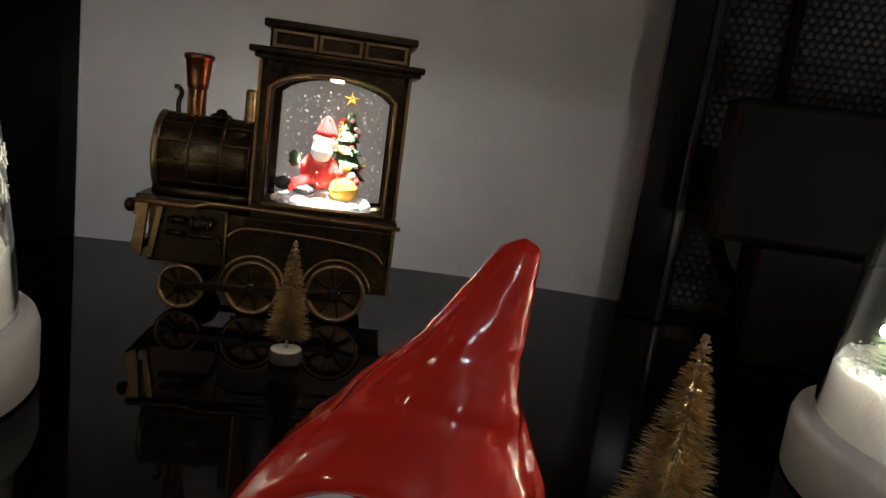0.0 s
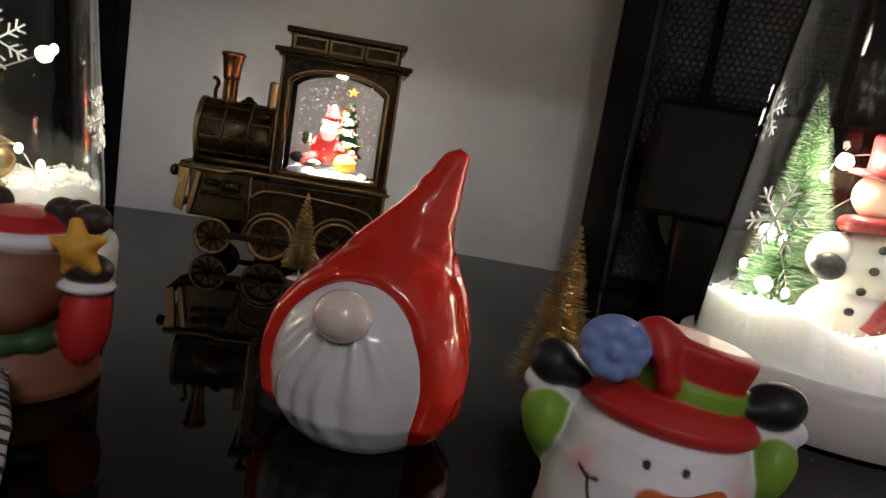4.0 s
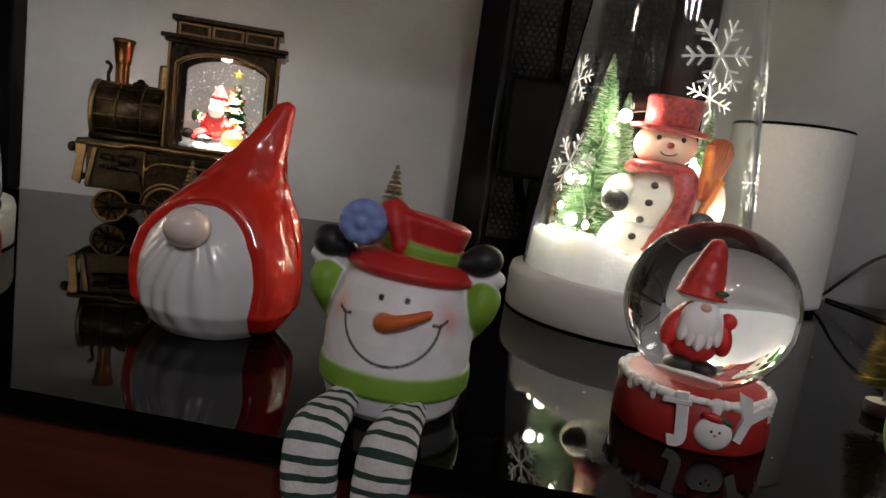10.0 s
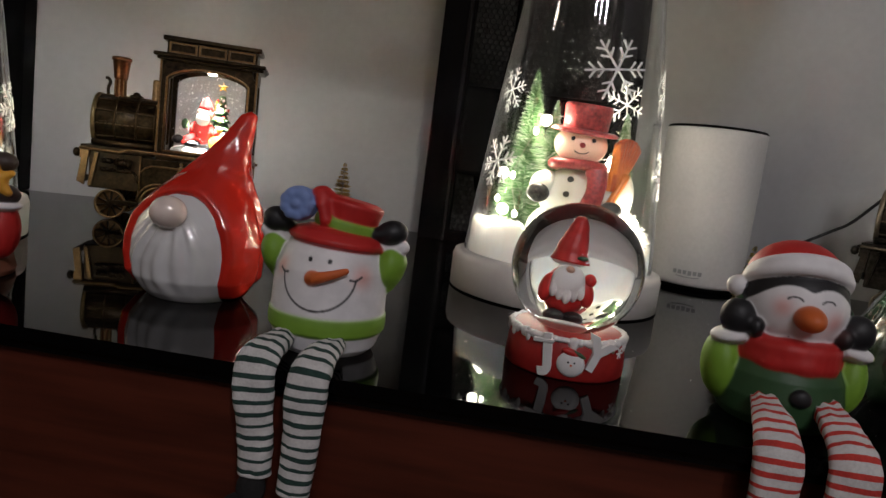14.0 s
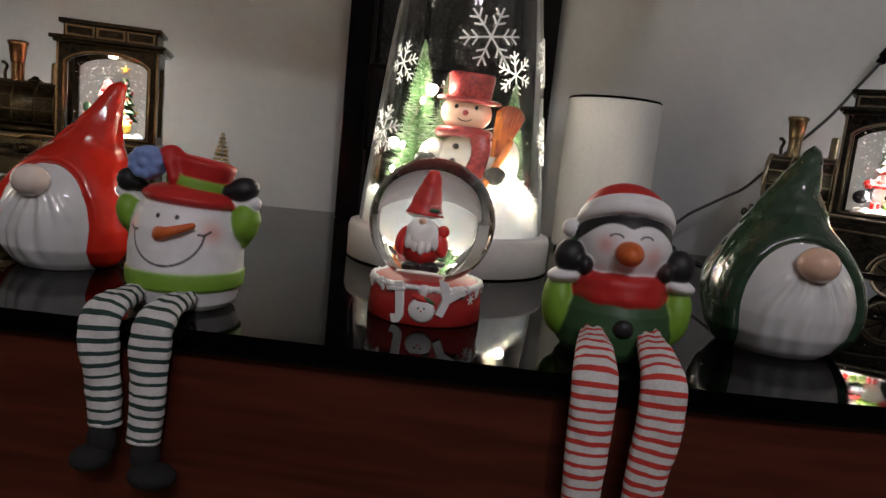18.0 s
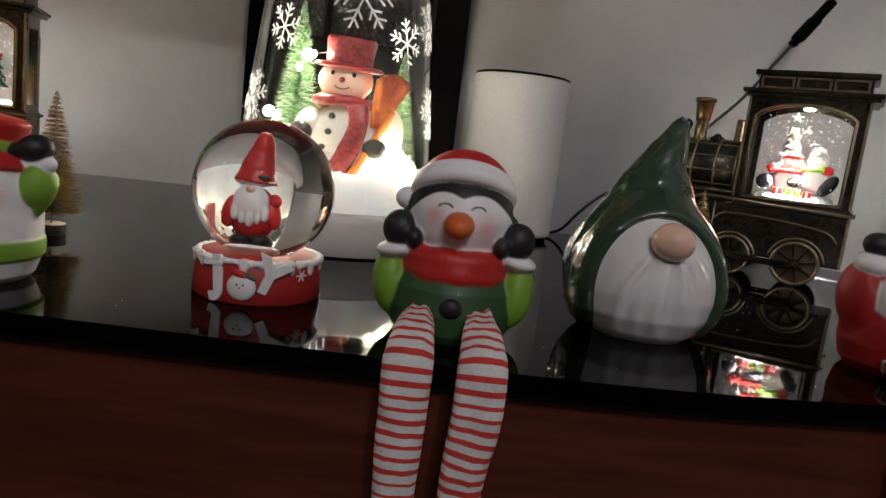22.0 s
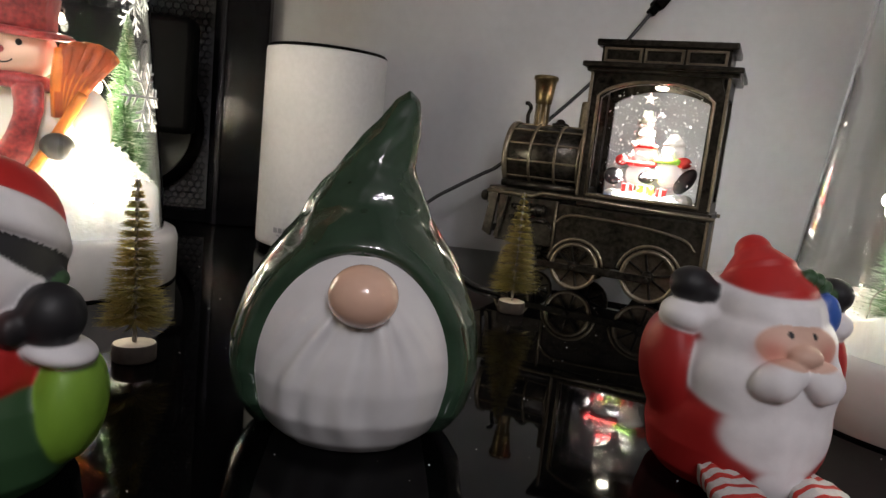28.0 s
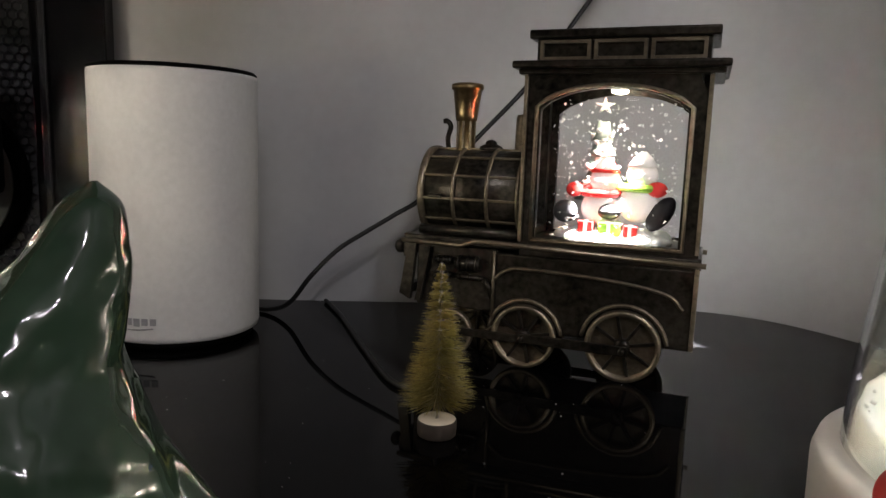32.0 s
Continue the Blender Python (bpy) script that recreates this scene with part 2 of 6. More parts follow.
def lathe(bm, profile, c=(0, 0, 0), mi=0, seg=40, m=None, smooth=True):
    """Rings of (radius, height[, material]) round the z axis at c."""
    t = (m or Matrix()) @ Matrix.Translation(c)
    rings = []
    for row in profile:
        r, z = row[0], row[1]
        rings.append([bm.verts.new(t @ Vector((max(r, 1e-5) * math.cos(a), max(r, 1e-5) * math.sin(a), z)))
                      for a in (2 * math.pi * i / seg for i in range(seg))])
    for k in range(len(rings) - 1):
        for i in range(seg):
            f = bm.faces.new((rings[k][i], rings[k][(i + 1) % seg], rings[k + 1][(i + 1) % seg], rings[k + 1][i]))
            f.material_index, f.smooth = (profile[k][2] if len(profile[k]) > 2 else mi), smooth
    for ring, flip in ((rings[0], True), (rings[-1], False)):
        f = bm.faces.new(list(reversed(ring)) if flip else ring)
        f.material_index = mi if len(profile[0]) < 3 else profile[0 if flip else -1][2]


def spline(points, n):
    """n points along a smooth line through the given ones."""
    p = [Vector(q) for q in points]
    p = [2 * p[0] - p[1], *p, 2 * p[-1] - p[-2]]
    out = []
    for k in range(n):
        u = k / (n - 1) * (len(p) - 3)
        i = min(int(u), len(p) - 4)
        t = u - i
        a, b, c, d = p[i:i + 4]
        out.append(0.5 * (2 * b + (c - a) * t + (2 * a - 5 * b + 4 * c - d) * t * t + (3 * b - a - 3 * c + d) * t ** 3))
    return out


def tube(bm, points, radii, mi=0, seg=10, band=None, flat=1.0, crease=0.0):
    rings = []
    side = None
    n = len(points)
    for k, p in enumerate(points):
        d = (points[min(k + 1, n - 1)] - points[max(k - 1, 0)]).normalized()
        if side is None:
            side = d.orthogonal().normalized() if abs(d.x) > 0.9 else (Vector((1, 0, 0)) - d * d.x).normalized()
        side = (side - d * side.dot(d)).normalized()
        up = d.cross(side)
        r = radii(k / (n - 1)) if callable(radii) else radii
        if crease:
            r *= 1 + crease * noise.noise(Vector((k * 0.35, points[0].x * 300, 0)))
        rings.append([bm.verts.new(p + r * (math.cos(a) * side + flat * math.sin(a) * up)) for a in (2 * math.pi * i / seg for i in range(seg))])
    for k in range(n - 1):
        for i in range(seg):
            f = bm.faces.new((rings[k][i], rings[k][(i + 1) % seg], rings[k + 1][(i + 1) % seg], rings[k + 1][i]))
            f.material_index, f.smooth = (band(k) if band else mi), True
    for ring in (list(reversed(rings[0])), rings[-1]):
        f = bm.faces.new(ring)
        f.material_index = mi if not band else band(0)


def part(name, bm, materials, parent=None, label="", m=None):
    bmesh.ops.recalc_face_normals(bm, faces=bm.faces)
    me = bpy.data.meshes.new(name)
    bm.to_mesh(me)
    bm.free()
    for a in (materials if isinstance(materials, (list, tuple)) else [materials]):
        me.materials.append(a)
    ob = new(name, me)
    if parent:
        ob.parent = parent
    if m:
        ob.matrix_local = m
    if label:
        tagged(ob, label)
    return ob


def raw(name, verts, faces, materials, parent=None, label="", index=None, smooth=False):
    me = bpy.data.meshes.new(name)
    me.from_pydata(verts, [], faces)
    for a in (materials if isinstance(materials, (list, tuple)) else [materials]):
        me.materials.append(a)
    if index:
        me.polygons.foreach_set("material_index", index)
    if smooth:
        me.polygons.foreach_set("use_smooth", [True] * len(me.polygons))
    me.update()
    ob = new(name, me)
    if parent:
        ob.parent = parent
    if label:
        tagged(ob, label)
    return ob


def thing(name, m, label, category, group="", kind=""):
    ob = new(name)
    ob.empty_display_size = 0.02
    ob.matrix_world = m
    return tagged(ob, label, category, group, kind)


# ---------------------------------------------------------------- structure
WALL_TURN = 13.0
WALL_LINE = spline([(-0.93, 0.235, 0), (-0.60, 0.310, 0), (-0.36, 0.368, 0), (-0.22, 0.420, 0), (-0.10, 0.462, 0), (0.0, 0.480, 0), (0.10, 0.486, 0), (0.25, 0.476, 0), (0.40, 0.455, 0),
                    (0.50, 0.444, 0), (0.60, 0.431, 0), (0.66, 0.421, 0), (0.70, 0.405, 0), (0.73, 0.375, 0), (0.75, 0.325, 0), (0.766, 0.25, 0), (0.81, 0.05, 0), (0.99, -0.60, 0)], 120)
bm = bmesh.new()
rows = []
for k, p in enumerate(WALL_LINE):
    d = (WALL_LINE[min(k + 1, 119)] - WALL_LINE[max(k - 1, 0)]).normalized()
    q = p + Vector((-d.y, d.x, 0)) * 0.1
    rows.append([bm.verts.new((v.x, v.y, z)) for v, z in ((p, -0.75), (p, 1.9), (q, 1.9), (q, -0.75))])
for a, b in zip(rows, rows[1:]):
    for n in range(4):
        bm.faces.new((a[n], b[n], b[(n + 1) % 4], a[(n + 1) % 4])).smooth = n in (0, 2)
bm.faces.new(rows[0])
bm.faces.new(list(reversed(rows[-1])))
tagged(part("wall_back", bm, WALL), "plain grey-white painted wall curving round behind the console", "wall", kind="structure")
bm = bmesh.new()
slab(bm, -2.6, -0.95, 0.0, 0.1, -0.75, 1.9, bevel=0)
slab(bm, -2.7, -2.6, -2.6, 0.1, -0.75, 1.9, bevel=0)
# Unseen closing walls, coloured dark so they bounce little light back.
FILL_CUT_WALL = mat("fill_cut_dark", (0.10, 0.085, 0.07), 0.8, 0, 60, 0.1, 0.1)
tagged(part("wall_left", bm, FILL_CUT_WALL, m=pose(0.0, 0.456, 0, 0, 0, WALL_TURN)), "unseen wall closing the room, coloured dark to cut fill light", "wall", kind="structure")
bm = bmesh.new()
slab(bm, 0.758, 0.86, -2.6, -1.1, -0.75, 1.9, bevel=0)
slab(bm, -2.7, 0.86, -2.7, -2.6, -0.75, 1.9, bevel=0)
tagged(part("wall_front", bm, FILL_CUT_WALL, m=pose(0.0, 0.456, 0, 0, 0, WALL_TURN)), "unseen wall closing the room, coloured dark to cut fill light", "wall", kind="structure")
bm = bmesh.new()
slab(bm, -2.8, 1.0, -2.8, 0.2, -0.80, -0.75, bevel=0)
tagged(part("floor", bm, mat("floor_wood", (0.12, 0.07, 0.04), 0.5, 0, 30, 0.3, 0.1), m=pose(0.0, 0.456, 0, 0, 0, WALL_TURN)), "dark wooden floor of the room", "floor", kind="structure")
bm = bmesh.new()
slab(bm, -2.8, 1.0, -2.8, 0.2, 1.9, 1.95, bevel=0)
# Ceiling out of view, greyed well below white to hold bounce light down.
tagged(part("ceiling", bm, mat("fill_cut_grey", (0.22, 0.21, 0.20), 0.8), m=pose(0.0, 0.456, 0, 0, 0, WALL_TURN)), "unseen ceiling closing the room, greyed to cut fill light", "ceiling", kind="structure")


# ---------------------------------------------------------------- console
def edge_y(x):
    return -0.031 + 0.62 * max(0.0, min(x, 0.56) - 0.3) ** 2


console = thing("media_console", pose(0, 0, 0), "dark red-brown wooden console with a black glass top", "console")
bm = bmesh.new()
xs = [-0.9 + 0.02 * i for i in range(86)]
outline = [(x, edge_y(x)) for x in xs] + [(0.80, 0.10), (0.755, 0.35), (0.71, 0.41), (0.50, 0.455), (0.10, 0.495), (-0.10, 0.47), (-0.36, 0.375), (-0.9, 0.247)]
low = [bm.verts.new((x, y, -0.006)) for x, y in outline]
top = [bm.verts.new((x, y, 0.0)) for x, y in outline]
bm.faces.new(top)
bm.faces.new(list(reversed(low)))
for i in range(len(outline)):
    j = (i + 1) % len(outline)
    bm.faces.new((low[i], low[j], top[j], top[i]))
rim = [e for e in bm.edges if abs(e.verts[0].co.z) < 1e-6 and abs(e.verts[1].co.z) < 1e-6 and e.verts[0].co.y < 0.2 and e.verts[1].co.y < 0.2]
bmesh.ops.bevel(bm, geom=rim, offset=0.0012, segments=2, affect="EDGES")
part("glass_top", bm, BLACK_GLASS, console, "polished black glass top")
bm = bmesh.new()
outline = [(x, edge_y(x) + 0.004) for x in xs] + [(0.79, 0.10), (0.74, 0.35), (0.70, 0.40), (0.50, 0.44), (0.10, 0.47), (-0.36, 0.36), (-0.88, 0.235)]
for z0, z1, inset, mi in ((-0.0110, -0.0064, 0.0, 1), (-0.5, -0.0114, 0.006, 0)):
    low = [bm.verts.new((x, y + inset, z0)) for x, y in outline]
    top = [bm.verts.new((x, y + inset, z1)) for x, y in outline]
    fs = [bm.faces.new(top), bm.faces.new(list(reversed(low)))]
    for i in range(len(outline)):
        j = (i + 1) % len(outline)
        fs.append(bm.faces.new((low[i], low[j], top[j], top[i])))
    for f in fs:
        f.material_index = mi
part("cabinet_body", bm, [WOOD, BLACK_METAL], console, "red-brown stained wooden front")

# unseen slab added over the console to throw shade on the upper wall
bm = bmesh.new()
slab(bm, -0.34, 0.42, 0.075, 0.470, 0.338, 0.363, 0, 0.002)
tagged(part("shelf", bm, WOOD), "unseen slab above the console, added to shade the upper wall", "shelf", kind="structure")

# tall black slab across the left end of the wall
bm = bmesh.new()
slab(bm, -0.62, -0.349, -0.03, -0.004, 0.0, 0.95, bevel=0.002)
tagged(part("dark_panel", bm, BLACK_MATT, m=pose(0.0, 0.456, 0.001, 0, 0, WALL_TURN)), "tall matt black panel standing against the wall", "panel")

# ---------------------------------------------------------------- black perforated unit
unit = thing("perforated_steel_unit", pose(0.066, 0.446, 0.0005, 0, 0, 2.3), "tall black lacquered steel unit with perforated grille", "steel unit")
UW, UH = 0.221, 0.332
for x0, x1 in ((0.0, 0.034), (UW - 0.044, UW)):
    bm = bmesh.new()
    slab(bm, x0, x1, -0.006, 0.016, 0, UH, 0, 0.0015)
    inner = x1 - 0.006 if x0 == 0 else x0 + 0.008
    up = part("upright", bm, BLACK_METAL, unit, "glossy black upright")
    bm = bmesh.new()
    slab(bm, inner - 0.0025, inner + 0.0025, -0.010, -0.0063, 0, UH, 0, 0.0012)
    part("bead", bm, BEAD, up, "raised glossy bead")
for z0, z1 in ((0, 0.012), (UH - 0.02, UH)):
    bm = bmesh.new()
    slab(bm, 0.034, UW - 0.044, -0.002, 0.012, z0, z1, 0, 0.001)
    part("rail", bm, BLACK_METAL, unit)
verts, faces = [], []
pitch, hole = 0.0060, 0.0023
nx, nz = int((UW - 0.078) / pitch), int(0.30 / (pitch * 0.866))
for j in range(nz):
    for i in range(nx):
        cx, cz = 0.036 + (i + 0.5 * (j % 2)) * pitch, 0.012 + j * pitch * 0.866
        b = len(verts)
        for r in (pitch / math.sqrt(3), hole):
            for k in range(6):
                a = math.pi / 6 + k * math.pi / 3
                verts.append((cx + r * math.cos(a), 0.002 if r > 0.003 else 0.0030, cz + r * math.sin(a)))
        for k in range(6):
            l = (k + 1) % 6
            faces.append((b + k, b + l, b + 6 + l, b + 6 + k))
tagged(raw("grille", verts, faces, GRILLE, unit, "black perforated steel grille"), kind="stuff")
bm = bmesh.new()
slab(bm, 0.034, UW - 0.044, 0.0045, 0.0060, 0.01, UH - 0.02, 0, 0)
part("back_plate", bm, GRILLE_BACK, unit, "grey backing behind the grille")
bm = bmesh.new()
lathe(bm, [(0.052, -0.0015), (0.060, -0.0005), (0.060, 0.0), (0.052, 0.001)], (0, 0, 0), 0, 64, pose(0.112, -0.001, 0.079, 90, 0, 0))
port = part("port_ring", bm, BLACK_MATT, unit, "round black port ring")
bm = bmesh.new()
lathe(bm, [(0.0495, -0.0002), (0.0505, 0.0002), (0.0495, 0.0008)], (0, 0, 0), 0, 64, pose(0.112, -0.0032, 0.079, 90, 0, 0))
part("port_disc", bm, mat("pale_grey_disc", (0.10, 0.10, 0.103), 0.6), port, "pale grey disc in the port")
bm = bmesh.new()
slab(bm, 0.075, 0.082, -0.0045, 0.0, 0.012, 0.315, 0, 0.001)
part("rib", bm, BLACK_MATT, unit)

adapter = thing("power_adapter", pose(0.176, 0.380, 0.0, 0, 0, 5), "black box on a stem before the steel unit", "adapter")
bm = bmesh.new()
slab(bm, -0.072, 0.070, -0.012, 0.018, 0.076, 0.160, 0, 0.005)
part("box", bm, BLACK_MATT, adapter)
bm = bmesh.new()
slab(bm, -0.042, 0.042, -0.008, 0.014, 0.001, 0.0755, 0, 0.003)
part("stem", bm, BLACK_MATT, adapter)

# ---------------------------------------------------------------- smart speaker
speaker = thing("smart_speaker", pose(0.343, 0.377, 0, 0, 0, 0), "cylindrical speaker in grey-white fabric with black ends", "speaker")
bm = bmesh.new()
lathe(bm, [(0.0415, 0.004), (0.0435, 0.005), (0.044, 0.008), (0.044, 0.1435), (0.0437, 0.1455)], seg=72)
part("fabric_sleeve", bm, FABRIC, speaker, "woven grey-white fabric sleeve")
bm = bmesh.new()
lathe(bm, [(0.0435, 0.1455), (0.0438, 0.1465), (0.0425, 0.1478), (0.030, 0.148)], seg=72)
part("top_cap", bm, BLACK_MATT, speaker, "dark grey plastic top")
bm = bmesh.new()
lathe(bm, [(0.039, 0.0), (0.0405, 0.0005), (0.041, 0.004)], seg=72)
part("foot", bm, BLACK_MATT, speaker, "black rubber foot")
for k in range(6):
    a = radians(236 + 5.6 * k)
    bm = bmesh.new()
    slab(bm, -0.0016, 0.0016, -0.0002, 0.0002, -0.0018 - 0.0006 * (k == 3), 0.0018, 0, 0)
    part("print_bar", bm, GREY_PRINT, speaker, m=pose(0.0442 * math.cos(a), 0.0442 * math.sin(a), 0.0165, 0, 0, math.degrees(a) + 90))
bm = bmesh.new()
tube(bm, [Vector((0.0442 * math.cos(radians(238 + 2 * k)), 0.0442 * math.sin(radians(238 + 2 * k)), 0.0130 - 0.0008 * math.sin(math.pi * k / 13))) for k in range(14)], 0.0004, seg=5)
part("print_arc", bm, GREY_PRINT, speaker)


# ---------------------------------------------------------------- ceramic gnomes
def gnome(name, hood, tip, prof, back, m, label):
    zs, rs, cs = zip(*prof)
    dense = np.linspace(0, zs[-1], 400)
    even = np.ones(9) / 9
    rd = np.convolve(np.pad(np.interp(dense, zs, rs), 4, "reflect", reflect_type="odd"), even, "valid")
    cd = np.convolve(np.pad(np.interp(dense, zs, cs), 4, "reflect", reflect_type="odd"), even, "valid")
    nz, nf, nh = 190, 84, 130
    na = nf + nh
    apex = 0.0580
    hts = [zs[-1] * (1 - (1 - k / (nz - 1)) ** 1.15) for k in range(nz)]
    verts, faces, index = [], [], []
    for z in hts:
        r, c = max(0.0002, float(np.interp(z, dense, rd))), float(np.interp(z, dense, cd))
        u = (z - 0.024) / (apex - 0.024)
        w = 0.0278 - 0.0046 * max(0.0, (0.024 - z) / 0.024) ** 1.5 if u < 0 else 0.0278 * math.sqrt(max(0.0, 1 - min(u, 1) ** 2))
        phi = max(0.012, math.asin(min(0.97, w / r)))
        turns = [-phi + 2 * phi * k / nf for k in range(nf)] + [phi + (2 * math.pi - 2 * phi) * (0.5 - 0.5 * math.cos(math.pi * k / nh)) for k in range(nh)]
        for k, t in enumerate(turns):
            x, y = r * math.sin(t), -0.97 * r * math.cos(t)
            n = Vector((math.sin(t), -math.cos(t), 0))
            turn = min(abs(t), 2 * math.pi - t)
            along_x = r * math.sin(turn) if turn < math.pi / 2 else r * (1 + turn - math.pi / 2)
            if z > 0.024:
                up = (z - 0.024) / (apex - 0.024)
                ell = math.hypot(along_x / 0.0278, up)
                rim = (ell - 1) * max(ell, 1e-6) / max(1e-3, math.hypot(along_x / 0.0278 ** 2, up / (apex - 0.024)))
            else:
                rim = along_x - w
            if k < nf and z < apex:
                d = max(0.0, -rim)
                push = -0.0011 + 0.0017 * min(1, d / 0.010)
                q = x * 0.032 / max(0.014, 0.060 - z)
                push += 0.00062 * (math.sin(q * 900 + 2.2 * math.sin(z * 90 + x * 60)) + 0.9 * math.sin(q * 520 + 1.3 + 1.6 * math.sin(z * 60))) * min(1, max(0, d - 0.003) / 0.010) * min(1, z / 0.014) * max(0, 1 - max(0, z - 0.036) / 0.01)
            else:
                d = max(0.0, rim)
                push = -0.0011 + 0.0046 * (1 - math.exp(-d / 0.0018)) * math.exp(-(d / 0.0082) ** 2)
                push += 0.0009 * (1 - math.exp(-(d / 0.012) ** 2)) - 0.0012 * math.exp(-((d - 0.0135) / 0.0030) ** 2)
            if k >= nf or z > apex:
                far = 1 - math.exp(-(d / 0.010) ** 2)
                push += far * (0.0015 * noise.noise(Vector((x * 60, y * 60, z * 42))) + 0.0011 * noise.noise(Vector((x * 130 + 7, y * 130, z * 70))))
                push += far * 0.00034 * noise.noise(Vector((x * 330, y * 330 + 3, z * 260)))
                fold = math.sin(t * 5.0 + 90 * z + 3 * noise.noise(Vector((x * 30, y * 30, z * 30))))
                push -= far * 0.0011 * max(0.0, fold) ** 3 * max(0.0, 1 - abs(z - 0.045) / 0.040)
            push *= min(1, r / 0.008)
            verts.append((x + c + push * n.x, y + back * (z / 0.1) ** 2 + push * n.y, z))
    for k in range(nz - 1):
        for i in range(na):
            faces.append((k * na + i, k * na + (i + 1) % na, (k + 1) * na + (i + 1) % na, (k + 1) * na + i))
            index.append(1 if i < nf and hts[k + 1] < apex else 0)
    faces.append(tuple(reversed(range(na))))
    index.append(0)
    b = len(verts)
    seg, ring = 28, 18
    for j in range(ring + 1):
        for i in range(seg):
            p, a = math.pi * j / ring, 2 * math.pi * i / seg
            verts.append((0.0015 + 0.0094 * math.sin(p) * math.cos(a), 0.0045 - prof[4][1] + 0.0088 * math.sin(p) * math.sin(a), 0.0490 + 0.0086 * math.cos(p)))
    for j in range(ring):
        for i in range(seg):
            faces.append((b + j * seg + i, b + (j + 1) * seg + i, b + (j + 1) * seg + (i + 1) % seg, b + j * seg + (i + 1) % seg))
            index.append(2)
    ob = raw(name, verts, faces, [hood, WHITE_GLAZE, tip], index=index, smooth=True)
    ob.matrix_world = m
    return tagged(ob, label, "gnome figurine", "ceramic gnomes")


RED_HOOD = [(0.0, 0.0245, 0.0), (0.004, 0.0288, 0.0), (0.012, 0.0345, 0.0), (0.022, 0.0364, 0.0), (0.032, 0.0364, 0.0), (0.043, 0.0342, 0.0), (0.052, 0.0298, 0.0010),
            (0.060, 0.0252, 0.0022), (0.067, 0.0208, 0.0040), (0.075, 0.0160, 0.0064), (0.082, 0.0121, 0.0090), (0.088, 0.0098, 0.0116), (0.094, 0.0078, 0.0134),
            (0.099, 0.0062, 0.0150), (0.1025, 0.0052, 0.0160), (0.1050, 0.0040, 0.0166), (0.1064, 0.0004, 0.0168)]
GREEN_HOOD = [(0.0, 0.0250, 0.0), (0.004, 0.0300, 0.0), (0.012, 0.0358, 0.0), (0.022, 0.0384, 0.0), (0.030, 0.0384, 0.0), (0.040, 0.0364, 0.0), (0.050, 0.0322, 0.0),
              (0.060, 0.0252, 0.0), (0.067, 0.0208, 0.0), (0.074, 0.0170, 0.0002), (0.083, 0.0120, 0.0012), (0.088, 0.0104, 0.0034), (0.092, 0.0092, 0.0052),
              (0.097, 0.0068, 0.0074), (0.101, 0.0052, 0.0086), (0.104, 0.0038, 0.0092), (0.1066, 0.0004, 0.0094)]
gnome("ceramic_gnome", RED_GLAZE, mat("pale_pink_glaze", (0.84, 0.77, 0.73), 0.15, 0, 40, 0.06, 0.06, 0.8, second=(0.82, 0.64, 0.55)), RED_HOOD, 0.014, pose(0.0, 0.0675, 0, 0, 0, -5) @ Matrix.Diagonal((1, 1, 0.972, 1)),
      "glossy ceramic gnome with red hood and white beard")
gnome("ceramic_gnome", GREEN_GLAZE, PINK_GLAZE, GREEN_HOOD, 0.009, pose(0.3860, 0.0600, 0, 0, 0, -1) @ Matrix.Diagonal((1, 1, 0.985, 1)), "glossy ceramic gnome with green hood and white beard")


